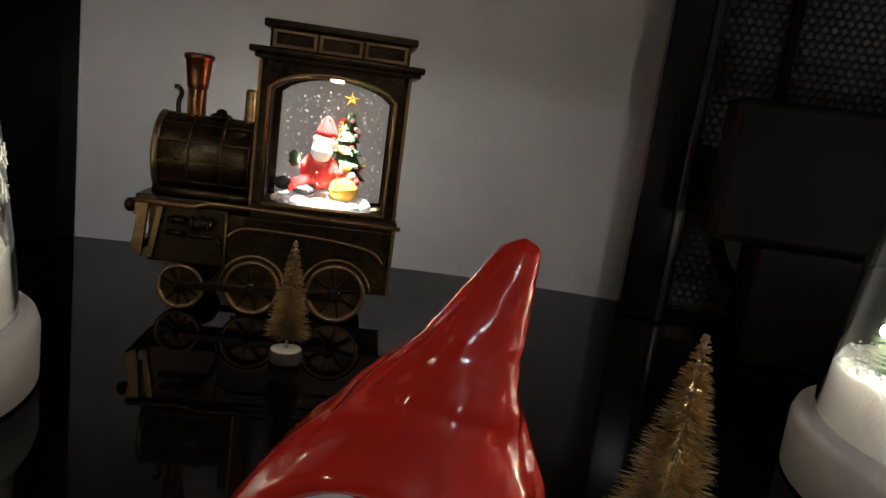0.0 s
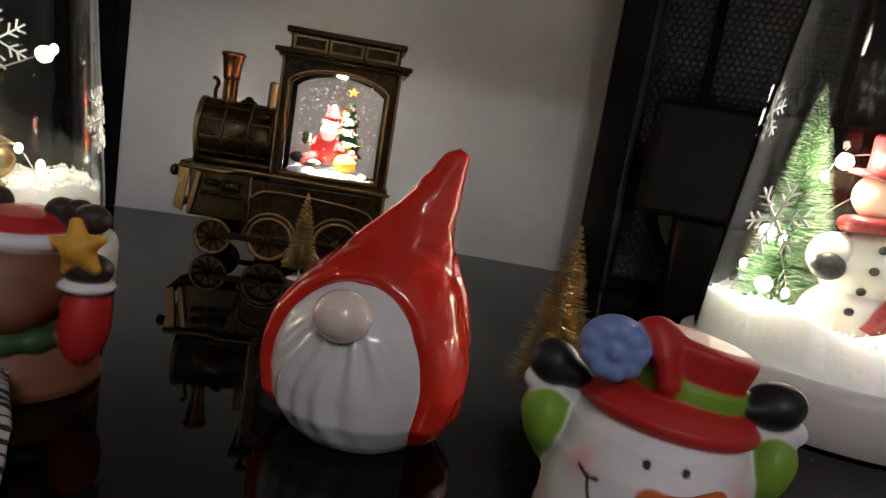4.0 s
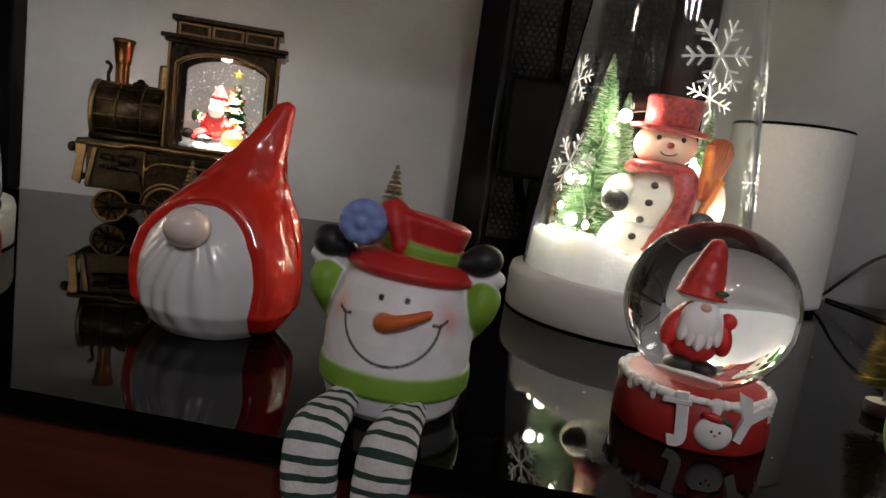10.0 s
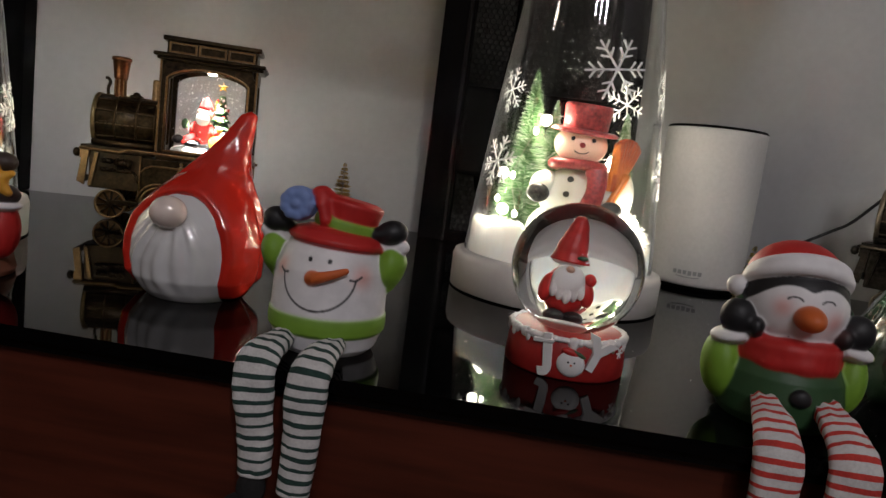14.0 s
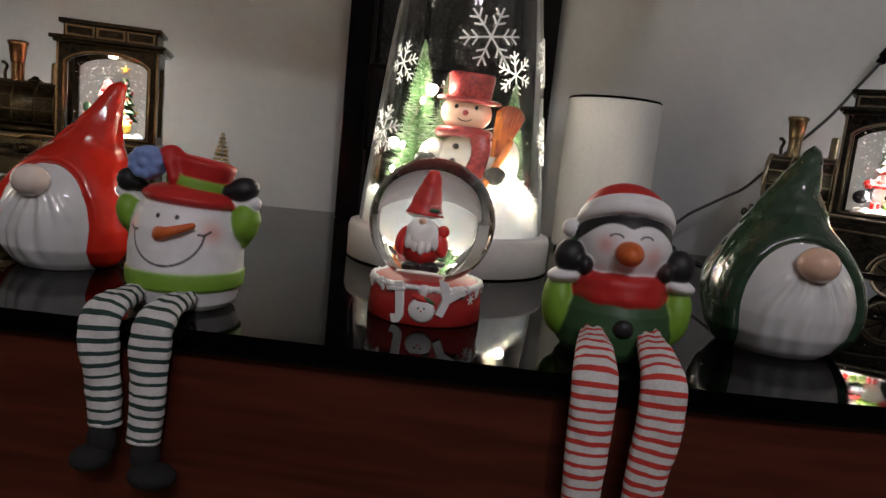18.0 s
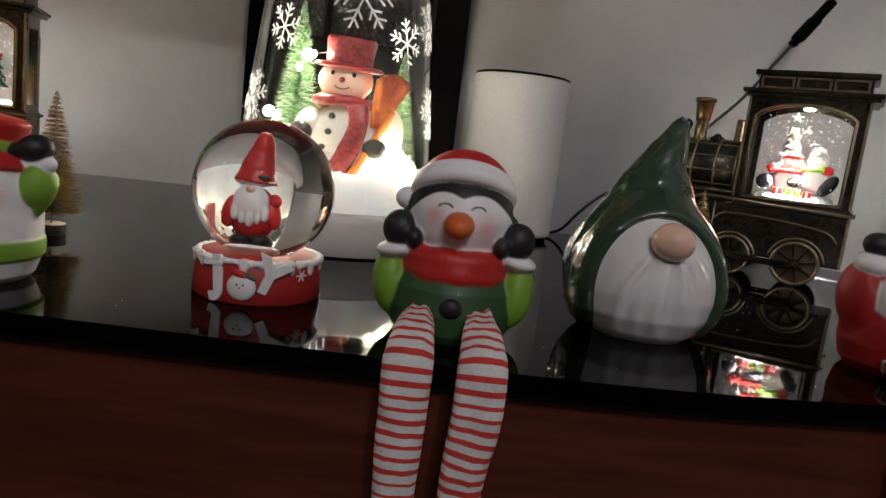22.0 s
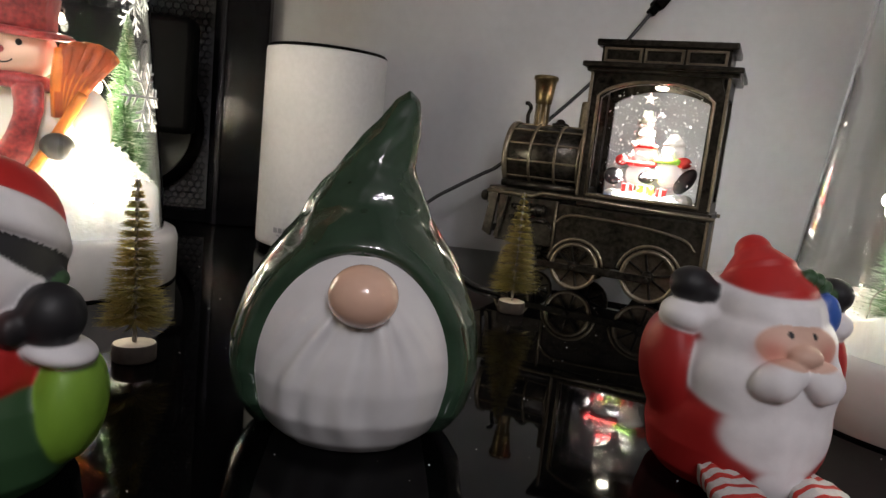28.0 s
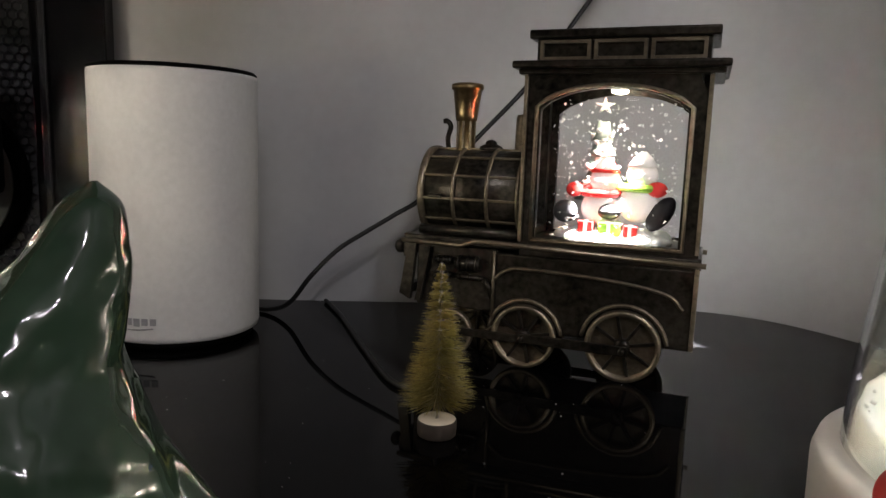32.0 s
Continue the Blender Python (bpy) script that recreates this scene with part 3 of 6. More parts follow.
# ---------------------------------------------------------------- sitting figures with striped legs
def legs(bm, lines, boots, width, white, dark, boot, cuff, pitch=0.0047):
    """Flat fabric tubes, gathered where they leave the body and creased at the bend."""
    for number, (line, ankle) in enumerate(zip(lines, boots)):
        pts = spline(line, 150)
        run = [0.0]
        for a, b in zip(pts, pts[1:]):
            run.append(run[-1] + (b - a).length)
        total, seg, rings = run[-1], 28, []
        for k, p in enumerate(pts):
            d = (pts[min(k + 1, 149)] - pts[max(k - 1, 0)]).normalized()
            side = (Vector((1, 0, 0)) - d * d.x).normalized()
            up = d.cross(side)
            u = run[k] / total
            w = width * float(np.interp(u, [0, 0.06, 0.16, 0.34, 0.55, 0.85, 1.0], [0.50, 0.60, 0.80, 1.02, 1.0, 0.86, 0.80]))
            h = width * float(np.interp(u, [0, 0.08, 0.3, 0.42, 0.6, 1.0], [0.46, 0.44, 0.50, 0.42, 0.46, 0.56]))
            ring = []
            for i in range(seg):
                a = 2 * math.pi * i / seg
                c, q = math.cos(a), math.sin(a)
                x, y = w * math.copysign(abs(c) ** 0.82, c), h * math.copysign(abs(q) ** 0.9, q)
                key = Vector((x * 190 + number * 5, run[k] * 95, pts[0].x * 900))
                wave = 0.0011 * noise.noise(key) + 0.0006 * noise.noise(key * 2.7)
                wave += 0.0007 * math.sin(7 * a + number) * max(0.0, 1 - u / 0.22)
                ring.append(bm.verts.new(p + side * (x * (1 + 24 * wave)) + up * (y + wave * (1 if q > 0 else -1))))
            rings.append(ring)
        for k in range(149):
            for i in range(seg):
                f = bm.faces.new((rings[k][i], rings[k][(i + 1) % seg], rings[k + 1][(i + 1) % seg], rings[k + 1][i]))
                f.material_index, f.smooth = (dark if (run[k] / pitch) % 1 < 0.37 else white), True
        for ring in (list(reversed(rings[0])), rings[-1]):
            bm.faces.new(ring).material_index = white
        end = pts[-1]
        blob(bm, end + Vector((0, 0, 0.0005)), (width * 0.84, width * 0.62, 0.0018), cuff)
        blob(bm, end + Vector((ankle[0] * 0.2, ankle[1] * 0.2, -0.0065)), (width * 0.72, width * 0.62, 0.0080), boot)
        blob(bm, end + Vector((ankle[0], ankle[1], -0.0135)), (width * 0.72 + abs(ankle[0]) * 0.7, width * 0.7 + abs(ankle[1]) * 0.5, 0.0054), boot)


def radius_at(profile, z):
    return float(np.interp(z, [p[1] for p in profile], [p[0] for p in profile]))


def on_body(profile, x, z, out=0.0, squash=1.0):
    r = radius_at(profile, z) + out
    return Vector((x, -squash * math.sqrt(max(r * r - x * x, 0)), z))


def finish_figure(name, bm, materials, m, label, category, group=""):
    ob = part(name, bm, materials)
    ob.matrix_world = m
    return tagged(ob, label, category, group)


def along(P, pts):
    """Distance to a line through points, and how far along it (0 to 1)."""
    best, where = np.full(len(P), 1.0, np.float32), np.zeros(len(P), np.float32)
    n = len(pts) - 1
    for k in range(n):
        a, b = np.array(pts[k], np.float32), np.array(pts[k + 1], np.float32)
        ab = b - a
        h = np.clip((P - a) @ ab / max(float(ab @ ab), 1e-12), 0, 1)
        d = np.linalg.norm(P - a - h[:, None] * ab, axis=1)
        near = d < best
        best, where = np.where(near, d, best), np.where(near, (k + h) / n, where)
    return best, where


def ball(c, r, color, k=0.0012, rot=(0, 0, 0)):
    q = np.array(pose(0, 0, 0, *rot).to_3x3(), np.float32)
    c, r = np.array(c, np.float32), np.array(r if hasattr(r, "__len__") else (r, r, r), np.float32)

    def dist(P):
        v = (P - c) @ q
        k0, k1 = np.linalg.norm(v / r, axis=1), np.linalg.norm(v / (r * r), axis=1)
        return k0 * (k0 - 1) / np.maximum(k1, 1e-6)
    return dist, color, k, c - r.max(), c + r.max()


def line(pts, radius, color, k=0.0008):
    pts = [tuple(p) for p in pts]
    rad = radius if callable(radius) else (lambda u: radius + 0 * u)
    big = float(np.max(rad(np.linspace(0, 1, 9))))

    def dist(P):
        d, u = along(P, pts)
        return d - rad(u)
    return dist, color, k, np.min(pts, axis=0) - big, np.max(pts, axis=0) + big


def turned(profile, color, k=0.001, m=None):
    inv = np.array((m or Matrix()).inverted(), np.float32)
    zs, rs = [p[1] for p in profile], [p[0] for p in profile]
    mid = np.array((m or Matrix()) @ Vector((0, 0, (zs[0] + zs[-1]) / 2)))
    big = max(max(rs), (zs[-1] - zs[0]) / 2) * 1.3

    def dist(P):
        v = P @ inv[:3, :3].T + inv[:3, 3]
        d = (np.hypot(v[:, 0], v[:, 1]) - np.interp(v[:, 2], zs, rs)) * 0.9
        return np.maximum(d, np.maximum(zs[0] - v[:, 2], v[:, 2] - zs[-1]))
    return dist, color, k, mid - big, mid + big


def soft(d, w=0.0005):
    return np.clip(0.5 - d / w, 0, 1)


def spot(c, r, w=0.0006):
    f = ball(c, r, None)[0]
    return lambda P: soft(f(P), w)


def blush(c, r):
    c = np.array(c, np.float32)
    return lambda P: 0.62 * np.exp(-(np.linalg.norm(P - c, axis=1) / r) ** 2)


def stroke(pts, r):
    pts = [tuple(p) for p in pts]
    return lambda P: soft(along(P, pts)[0] - r, 0.0004)


def sculpt(prims, paints, step=0.00058, seed=0.0):
    """Melts rounded forms into one skin, coloured form by form and then painted over."""
    lo = np.min([p[3] for p in prims], axis=0) - 0.004
    hi = np.max([p[4] for p in prims], axis=0) + 0.004
    lo[2] = max(lo[2], -0.001)
    n = np.ceil((hi - lo) / step).astype(int) + 1
    D = np.full(n, 0.009, np.float32)
    for dist, _, k, a, b in prims:
        m = max(0.0016, k)
        i0 = np.clip(((a - lo - m) / step).astype(int), 0, n)
        i1 = np.clip(((b - lo + m) / step).astype(int) + 1, 0, n)
        sl = tuple(slice(p, q) for p, q in zip(i0, i1))
        ax = [np.float32(lo[j]) + np.float32(step) * np.arange(i0[j], i1[j], dtype=np.float32) for j in range(3)]
        P = np.stack(np.meshgrid(*ax, indexing="ij"), -1).reshape(-1, 3)
        d = dist(P).reshape(D[sl].shape).astype(np.float32)
        h = np.maximum(k - np.abs(d - D[sl]), 0) / k
        D[sl] = np.minimum(d, D[sl]) - h * h * k / 4
    zz = lo[2] + step * np.arange(n[2])
    D = np.maximum(D, -zz[None, None, :].astype(np.float32))
    s = D < 0
    c = [D[i:n[0] - 1 + i, j:n[1] - 1 + j, k:n[2] - 1 + k] for i in (0, 1) for j in (0, 1) for k in (0, 1)]
    cs = np.sum([x < 0 for x in c], axis=0)
    act = np.argwhere((cs > 0) & (cs < 8))
    ids = np.full(n - 1, -1, np.int64)
    ids[tuple(act.T)] = np.arange(len(act))
    val = np.stack([x[tuple(act.T)] for x in c], 1)
    corner = np.array([(i, j, k) for i in (0, 1) for j in (0, 1) for k in (0, 1)], np.float32)
    acc, num = np.zeros((len(act), 3), np.float32), np.zeros(len(act), np.float32)
    for p in range(8):
        for q in range(p + 1, 8):
            if abs(corner[p] - corner[q]).sum() == 1:
                cross = (val[:, p] < 0) != (val[:, q] < 0)
                u = np.where(cross, val[:, p] / np.where(cross, val[:, p] - val[:, q], 1), 0)
                acc += np.where(cross[:, None], corner[p] + u[:, None] * (corner[q] - corner[p]), 0)
                num += cross
    V = (lo + step * (act + acc / num[:, None])).astype(np.float32)
    faces = []
    for a in range(3):
        b, e = (a + 1) % 3, (a + 2) % 3
        s0, s1 = [slice(None)] * 3, [slice(None)] * 3
        s0[a], s1[a] = slice(0, -1), slice(1, None)
        flip = np.argwhere(s[tuple(s0)] != s[tuple(s1)])
        flip = flip[(flip[:, b] > 0) & (flip[:, e] > 0) & (flip[:, b] < n[b] - 1) & (flip[:, e] < n[e] - 1)]
        quad = []
        for db, de in ((0, 0), (1, 0), (1, 1), (0, 1)):
            o = flip.copy()
            o[:, b] -= db
            o[:, e] -= de
            quad.append(ids[tuple(o.T)])
        quad = np.stack(quad, 1)
        inside = s[tuple(flip.T)]
        quad[~inside] = quad[~inside][:, ::-1]
        faces.append(quad[(quad >= 0).all(axis=1)])
    faces = np.concatenate(faces)
    ds = np.stack([p[0](V) for p in prims], 1)
    w = np.exp(-np.minimum((ds - ds.min(axis=1, keepdims=True)) / 0.00022, 40))
    col = (w @ np.array([p[1] for p in prims])) / w.sum(axis=1, keepdims=True)
    for fn, color in paints:
        a = fn(V)[:, None]
        col = col * (1 - a) + a * np.array(color)
    me = bpy.data.meshes.new("clay")
    me.from_pydata(V.tolist(), [], faces.tolist())
    at = me.attributes.new("paint", "FLOAT_COLOR", "POINT")
    at.data.foreach_set("color", np.concatenate([col, np.ones((len(col), 1))], 1).astype(np.float32).ravel())
    me.polygons.foreach_set("use_smooth", np.ones(len(faces), bool))
    bm = bmesh.new()
    bm.from_mesh(me)
    bpy.data.meshes.remove(me)
    return bm


def on_head(x, z, c, r, out=0.0):
    return Vector((c[0] + x, c[1] - (r[1] + out) * math.sqrt(max(0, 1 - (x / (r[0] + out)) ** 2 - ((z - c[2]) / (r[2] + out)) ** 2)), z))


def circle(cx, cy, z, rx, ry, wave=0.0, tip=0.0, n=40):
    return [(cx + rx * math.cos(a), cy - ry * math.sin(a), z + tip * math.sin(a) + wave * math.sin(5 * a)) for a in [2 * math.pi * k / n for k in range(n + 1)]]


C_WHITE, C_RED, C_DEEP_RED, C_LIME, C_GREEN = (0.82, 0.80, 0.81), (0.50, 0.022, 0.02), (0.36, 0.016, 0.015), (0.19, 0.36, 0.035), (0.03, 0.08, 0.03)
C_BLACK, C_BLUE, C_DEEP_BLUE, C_ORANGE, C_SKIN, C_PINK = (0.012, 0.012, 0.014), (0.20, 0.29, 0.58), (0.04, 0.12, 0.45), (0.62, 0.13, 0.03), (0.70, 0.46, 0.36), (0.72, 0.22, 0.17)

# snowman
body = [(0.0205, 0.0), (0.0235, 0.003), (0.0255, 0.009), (0.0264, 0.018), (0.0262, 0.029), (0.0250, 0.039), (0.0222, 0.047), (0.0165, 0.0530), (0.0055, 0.0560)]
hat = pose(0.0015, 0.000, 0.0498, -4, 4, 0)
crown = hat @ pose(0.0014, 0, -0.0012, 0, 5, 0)
prims = [turned(body, C_WHITE, 0.002),
         turned([(0.0258, 0.0098), (0.0270, 0.0110), (0.0273, 0.0145), (0.0271, 0.0182), (0.0260, 0.0194)], C_LIME, 0.0006),
         turned([(0.0200, -0.0010), (0.0222, 0.0002), (0.0222, 0.0022), (0.0190, 0.0056), (0.0150, 0.0072)], C_RED, 0.0015, hat),
         turned([(0.0150, 0.002), (0.0140, 0.008), (0.0138, 0.013), (0.0150, 0.0200), (0.0148, 0.0216), (0.0120, 0.0228)], C_RED, 0.002, crown),
         turned([(0.0146, 0.0085), (0.0152, 0.0093), (0.0150, 0.0122), (0.0142, 0.0130)], C_LIME, 0.0008, crown),
         ball((-0.0065, -0.008, 0.0712), (0.0056, 0.0052, 0.0046), C_RED, 0.004, (0, -20, 0)),
         line([(-0.0020, -0.0140, 0.0620), (-0.0040, -0.0138, 0.0680), (-0.0055, -0.0100, 0.0728)], 0.0022, C_RED, 0.004),
         ball((-0.0152, -0.0105, 0.0672), (0.0086, 0.0060, 0.0080), C_BLUE, 0.0008)]
for k in range(9):
    a = 2 * math.pi * k / 9
    prims.append(ball((-0.0152 + 0.0050 * math.cos(a), -0.0142, 0.0672 + 0.0048 * math.sin(a)), (0.0031, 0.0024, 0.0030), C_BLUE, 0.0006))
prims.append(ball((-0.0152, -0.0158, 0.0672), (0.0022, 0.0016, 0.0022), C_BLUE, 0.0006))
for q in (-1, 1):
    prims += [ball((q * 0.0274, 0.000, 0.0425), (0.0062, 0.0088, 0.0096), C_LIME, 0.0012, (0, q * 4, 0)),
              line([(q * 0.0276, 0.0, 0.0440), (q * 0.0262, 0.001, 0.0330)], lambda u: 0.0064 - 0.0030 * u, C_LIME, 0.0030),
              line([(q * 0.0190, -0.001, 0.0512), (q * 0.0262, -0.001, 0.0516), (q * 0.0318, -0.001, 0.0520)], 0.0033, C_WHITE, 0.0014)]
prims += [ball((-0.0280, -0.001, 0.0574), (0.0066, 0.0062, 0.0060), C_BLACK, 0.0010, (0, 20, 0)), ball((-0.0226, -0.003, 0.0560), (0.0046, 0.0040, 0.0034), C_BLACK, 0.0016),
          ball((0.0262, -0.001, 0.0580), (0.0074, 0.0066, 0.0060), C_BLACK, 0.0010, (0, -18, 0)), ball((0.0208, -0.003, 0.0570), (0.0056, 0.0042, 0.0030), C_BLACK, 0.0016, (0, -12, 0))]
carrot = spline([on_body(body, -0.0020, 0.0366) + Vector((0, 0.0006, 0)), on_body(body, 0.0005, 0.0374, 0.0016), on_body(body, 0.0062, 0.0394, 0.0030), on_body(body, 0.0122, 0.0416, 0.0030)], 9)
prims.append(line(carrot, lambda u: 0.0034 * (1 - 0.58 * u), C_ORANGE, 0.0005))
smile = [on_body(body, 0.0160 * math.cos(a), 0.0372 + 0.0150 * math.sin(a)) for a in [math.pi * (1.0 + 1.0 * k / 30) for k in range(31)]]
paints = [(blush(on_body(body, -0.0182, 0.0395), 0.0044), C_PINK), (blush(on_body(body, 0.0185, 0.0385), 0.0052), C_PINK), (stroke(smile, 0.00046), C_BLACK)]
for x, q in ((-0.0160, 1), (0.0160, -1)):
    paints.append((stroke([on_body(body, x - 0.0022, 0.0378 + 0.0006 * q), on_body(body, x, 0.0368), on_body(body, x + 0.0020, 0.0380 - 0.0006 * q)], 0.0005), C_BLACK))
for x in (-0.0042, 0.0044):
    paints.append((spot(on_body(body, x, 0.0446), (0.0010, 0.0018, 0.0011), 0.0003), C_BLACK))
bm = sculpt(prims, paints)
legs(bm, ([(-0.0120, -0.0160, 0.0085), (-0.0130, -0.0270, 0.0080), (-0.0150, -0.0390, 0.0058), (-0.0155, -0.0468, 0.0000), (-0.0145, -0.0485, -0.0120), (-0.0125, -0.0480, -0.0280), (-0.0115, -0.0475, -0.0450)],
          [(0.0105, -0.0170, 0.0075), (0.0098, -0.0270, 0.0075), (0.0080, -0.0390, 0.0058), (0.0070, -0.0468, 0.0000), (0.0070, -0.0485, -0.0140), (0.0066, -0.0480, -0.0320), (0.0055, -0.0475, -0.0510)]),
     ((-0.003, -0.005), (0.0060, -0.004)), 0.0086, 1, 2, 3, 1, 0.0050)
finish_figure("sitting_snowman", bm, [CLAY, SOCK_WHITE, SOCK_GREEN, BOOT_FELT],
              pose(0.0922, 0.0128, 0, 0, 0, 1) @ Matrix.Diagonal((0.985, 1, 0.965, 1)), "painted clay snowman sitting with green-striped fabric legs", "snowman figurine", "sitting figures")

# penguin
body = [(0.0220, 0.0), (0.0250, 0.004), (0.0260, 0.012), (0.0246, 0.021), (0.0210, 0.028), (0.0180, 0.033), (0.010, 0.036)]
head, hc = (0.0214, 0.0205, 0.0205), (0.0, 0.0, 0.0500)
prims = [turned(body, C_GREEN, 0.002), ball(hc, head, C_WHITE, 0.002),
         ball((0.0, 0.0035, 0.0600), (0.0198, 0.0180, 0.0170), C_RED, 0.001, (-18, 0, 0)),
         line([(0.0190 * math.cos(a), 0.0015 - 0.0162 * math.sin(a), 0.0582 + 0.0092 * math.sin(a)) for a in [math.pi * 2 * k / 40 for k in range(41)]], 0.0032, C_WHITE, 0.0012),
         line([(0.0182 * math.cos(a), 0.0020 - 0.0146 * math.sin(a), 0.0612 + 0.0092 * math.sin(a)) for a in [math.pi * 2 * k / 40 for k in range(41)]], 0.0030, C_WHITE, 0.0016),
         ball((-0.0232, 0.001, 0.0545), (0.0048, 0.0048, 0.0046), C_WHITE, 0.001)]
beak = on_head(-0.0005, 0.0478, hc, head)
prims += [ball(beak + Vector((0, -0.0012, 0)), (0.0060, 0.0060, 0.0052), C_ORANGE, 0.0007), ball(beak + Vector((0, -0.0054, -0.0004)), (0.0038, 0.0036, 0.0032), C_ORANGE, 0.003),
          line(circle(0, 0.000, 0.0278, 0.0180, 0.0196, 0.0003), lambda u: 0.0042 + 0.0003 * np.sin(u * 60), C_RED, 0.0006), line(circle(0, 0.000, 0.0332, 0.0176, 0.0190, 0.0003), lambda u: 0.0042 + 0.0003 * np.sin(u * 47), C_RED, 0.0030),
          ball(on_body(body, 0.0003, 0.0160, 0.0006), (0.0042, 0.0026, 0.0038), C_BLACK, 0.0004)]
for q in (-1, 1):
    prims += [ball((q * 0.0256, -0.002, 0.0200), (0.0080, 0.0105, 0.0146), C_LIME, 0.0022, (0, q * 5, 0)),
              ball((q * 0.0246, -0.0060, 0.0342), (0.0084, 0.0078, 0.0036), C_WHITE, 0.0012, (0, q * 10, 0)),
              ball((q * 0.0238, -0.0080, 0.0425), (0.0072, 0.0066, 0.0078), C_BLACK, 0.0010, (0, q * 12, 0)),
              ball((q * 0.0176, -0.0130, 0.0400), (0.0032, 0.0034, 0.0040), C_BLACK, 0.0020),
              ball((q * 0.0208, -0.0010, 0.0500), (0.0034, 0.0042, 0.0022), C_GREEN, 0.0006, (0, q * 30, 0))]
hair = lambda P: soft(0.0598 - 0.0016 * np.exp(-(P[:, 0] / 0.003) ** 2) - 50 * np.maximum(0, np.abs(P[:, 0]) - 0.007) ** 2 - P[:, 2], 0.0006)
headshape, brimshape = prims[1][0], prims[3][0]
paints = [(lambda P: hair(P) * (headshape(P) < 0.0012) * (brimshape(P) > 0.0002) * (P[:, 2] > 0.048) * (P[:, 1] < 0.004), C_BLACK),
          (lambda P: (headshape(P) < 0.0012) * (brimshape(P) > 0.0002) * (P[:, 1] > 0.002) * (P[:, 2] > 0.038), C_BLACK),
          (blush(on_head(-0.0105, 0.0505, hc, head), 0.0042), C_PINK), (blush(on_head(0.0105, 0.0465, hc, head), 0.0050), C_PINK),
          (spot(on_head(-0.0055, 0.0388, hc, head), 0.0006, 0.0003), C_BLACK)]
for x in (-0.0064, 0.0064):
    paints.append((stroke([on_head(x + 0.0027 * math.cos(a), 0.0540 + 0.0016 * math.sin(a), hc, head) for a in [math.pi * (0.08 + 0.84 * k / 10) for k in range(11)]], 0.00036), C_BLACK))
bm = sculpt(prims, paints)
legs(bm, ([(-0.0115, -0.0160, 0.0120), (-0.0120, -0.0270, 0.0110), (-0.0125, -0.0400, 0.0070), (-0.0125, -0.0490, -0.0010), (-0.0125, -0.0505, -0.0180), (-0.0125, -0.0505, -0.0360), (-0.0120, -0.050, -0.0640)],
          [(0.0120, -0.0165, 0.0125), (0.0125, -0.0270, 0.0112), (0.0135, -0.0405, 0.0070), (0.0142, -0.0492, -0.0010), (0.0140, -0.0510, -0.0180), (0.0120, -0.0510, -0.0360), (0.0105, -0.050, -0.0660)]),
     ((-0.002, -0.006), (0.003, -0.006)), 0.0090, 1, 2, 3, 1, 0.0046)
finish_figure("sitting_penguin", bm, [CLAY, SOCK_WHITE, SOCK_RED, BOOT_FELT],
              pose(0.2943, 0.0152, 0, 0, 0, -1), "painted clay penguin sitting with red-striped fabric legs", "penguin figurine", "sitting figures")

# santa
body = [(0.0210, 0.0), (0.0245, 0.004), (0.0265, 0.013), (0.0262, 0.024), (0.0245, 0.036), (0.0220, 0.046), (0.0185, 0.054), (0.012, 0.058)]
fc, fr = (0.0, -0.0070, 0.0475), (0.0200, 0.0205, 0.0120)
prims = [turned(body, C_DEEP_RED, 0.002), ball((0, -0.0085, 0.0355), (0.0235, 0.0205, 0.0180), C_WHITE, 0.002, (6, 0, 0)),
         ball((0, -0.0130, 0.0215), (0.0185, 0.0165, 0.0170), C_WHITE, 0.006, (10, 0, 0)), ball((0, -0.0190, 0.0085), (0.0080, 0.0100, 0.0086), C_WHITE, 0.007),
         ball(fc, fr, C_WHITE, 0.003), line(circle(-0.0005, -0.0055, 0.0560, 0.0136, 0.0154, 0, -0.0012), 0.0034, C_WHITE, 0.0014), line(circle(-0.0005, -0.0050, 0.0590, 0.0130, 0.0146, 0, -0.0012), 0.0033, C_WHITE, 0.0020),
         line([(-0.0005, -0.0050, 0.0580), (-0.0015, -0.0020, 0.0660), (-0.002, 0.0015, 0.0715)], lambda u: 0.0152 - 0.0098 * u ** 1.15, C_RED, 0.0008),
         ball(on_head(0.0, 0.0468, fc, fr) + Vector((0, -0.0006, 0)), (0.0048, 0.0036, 0.0030), C_SKIN, 0.0014),
         ball((0.0158, -0.0125, 0.0560), (0.0040, 0.0036, 0.0068), C_DEEP_BLUE, 0.0006, (0, -22, 30)),
         line([(0.0070, -0.0125, 0.0668), (0.0130, -0.0105, 0.0650), (0.0190, -0.0070, 0.0600)], lambda u: 0.0022 + 0.0008 * np.sin(u * 22), C_GREEN, 0.0008)]
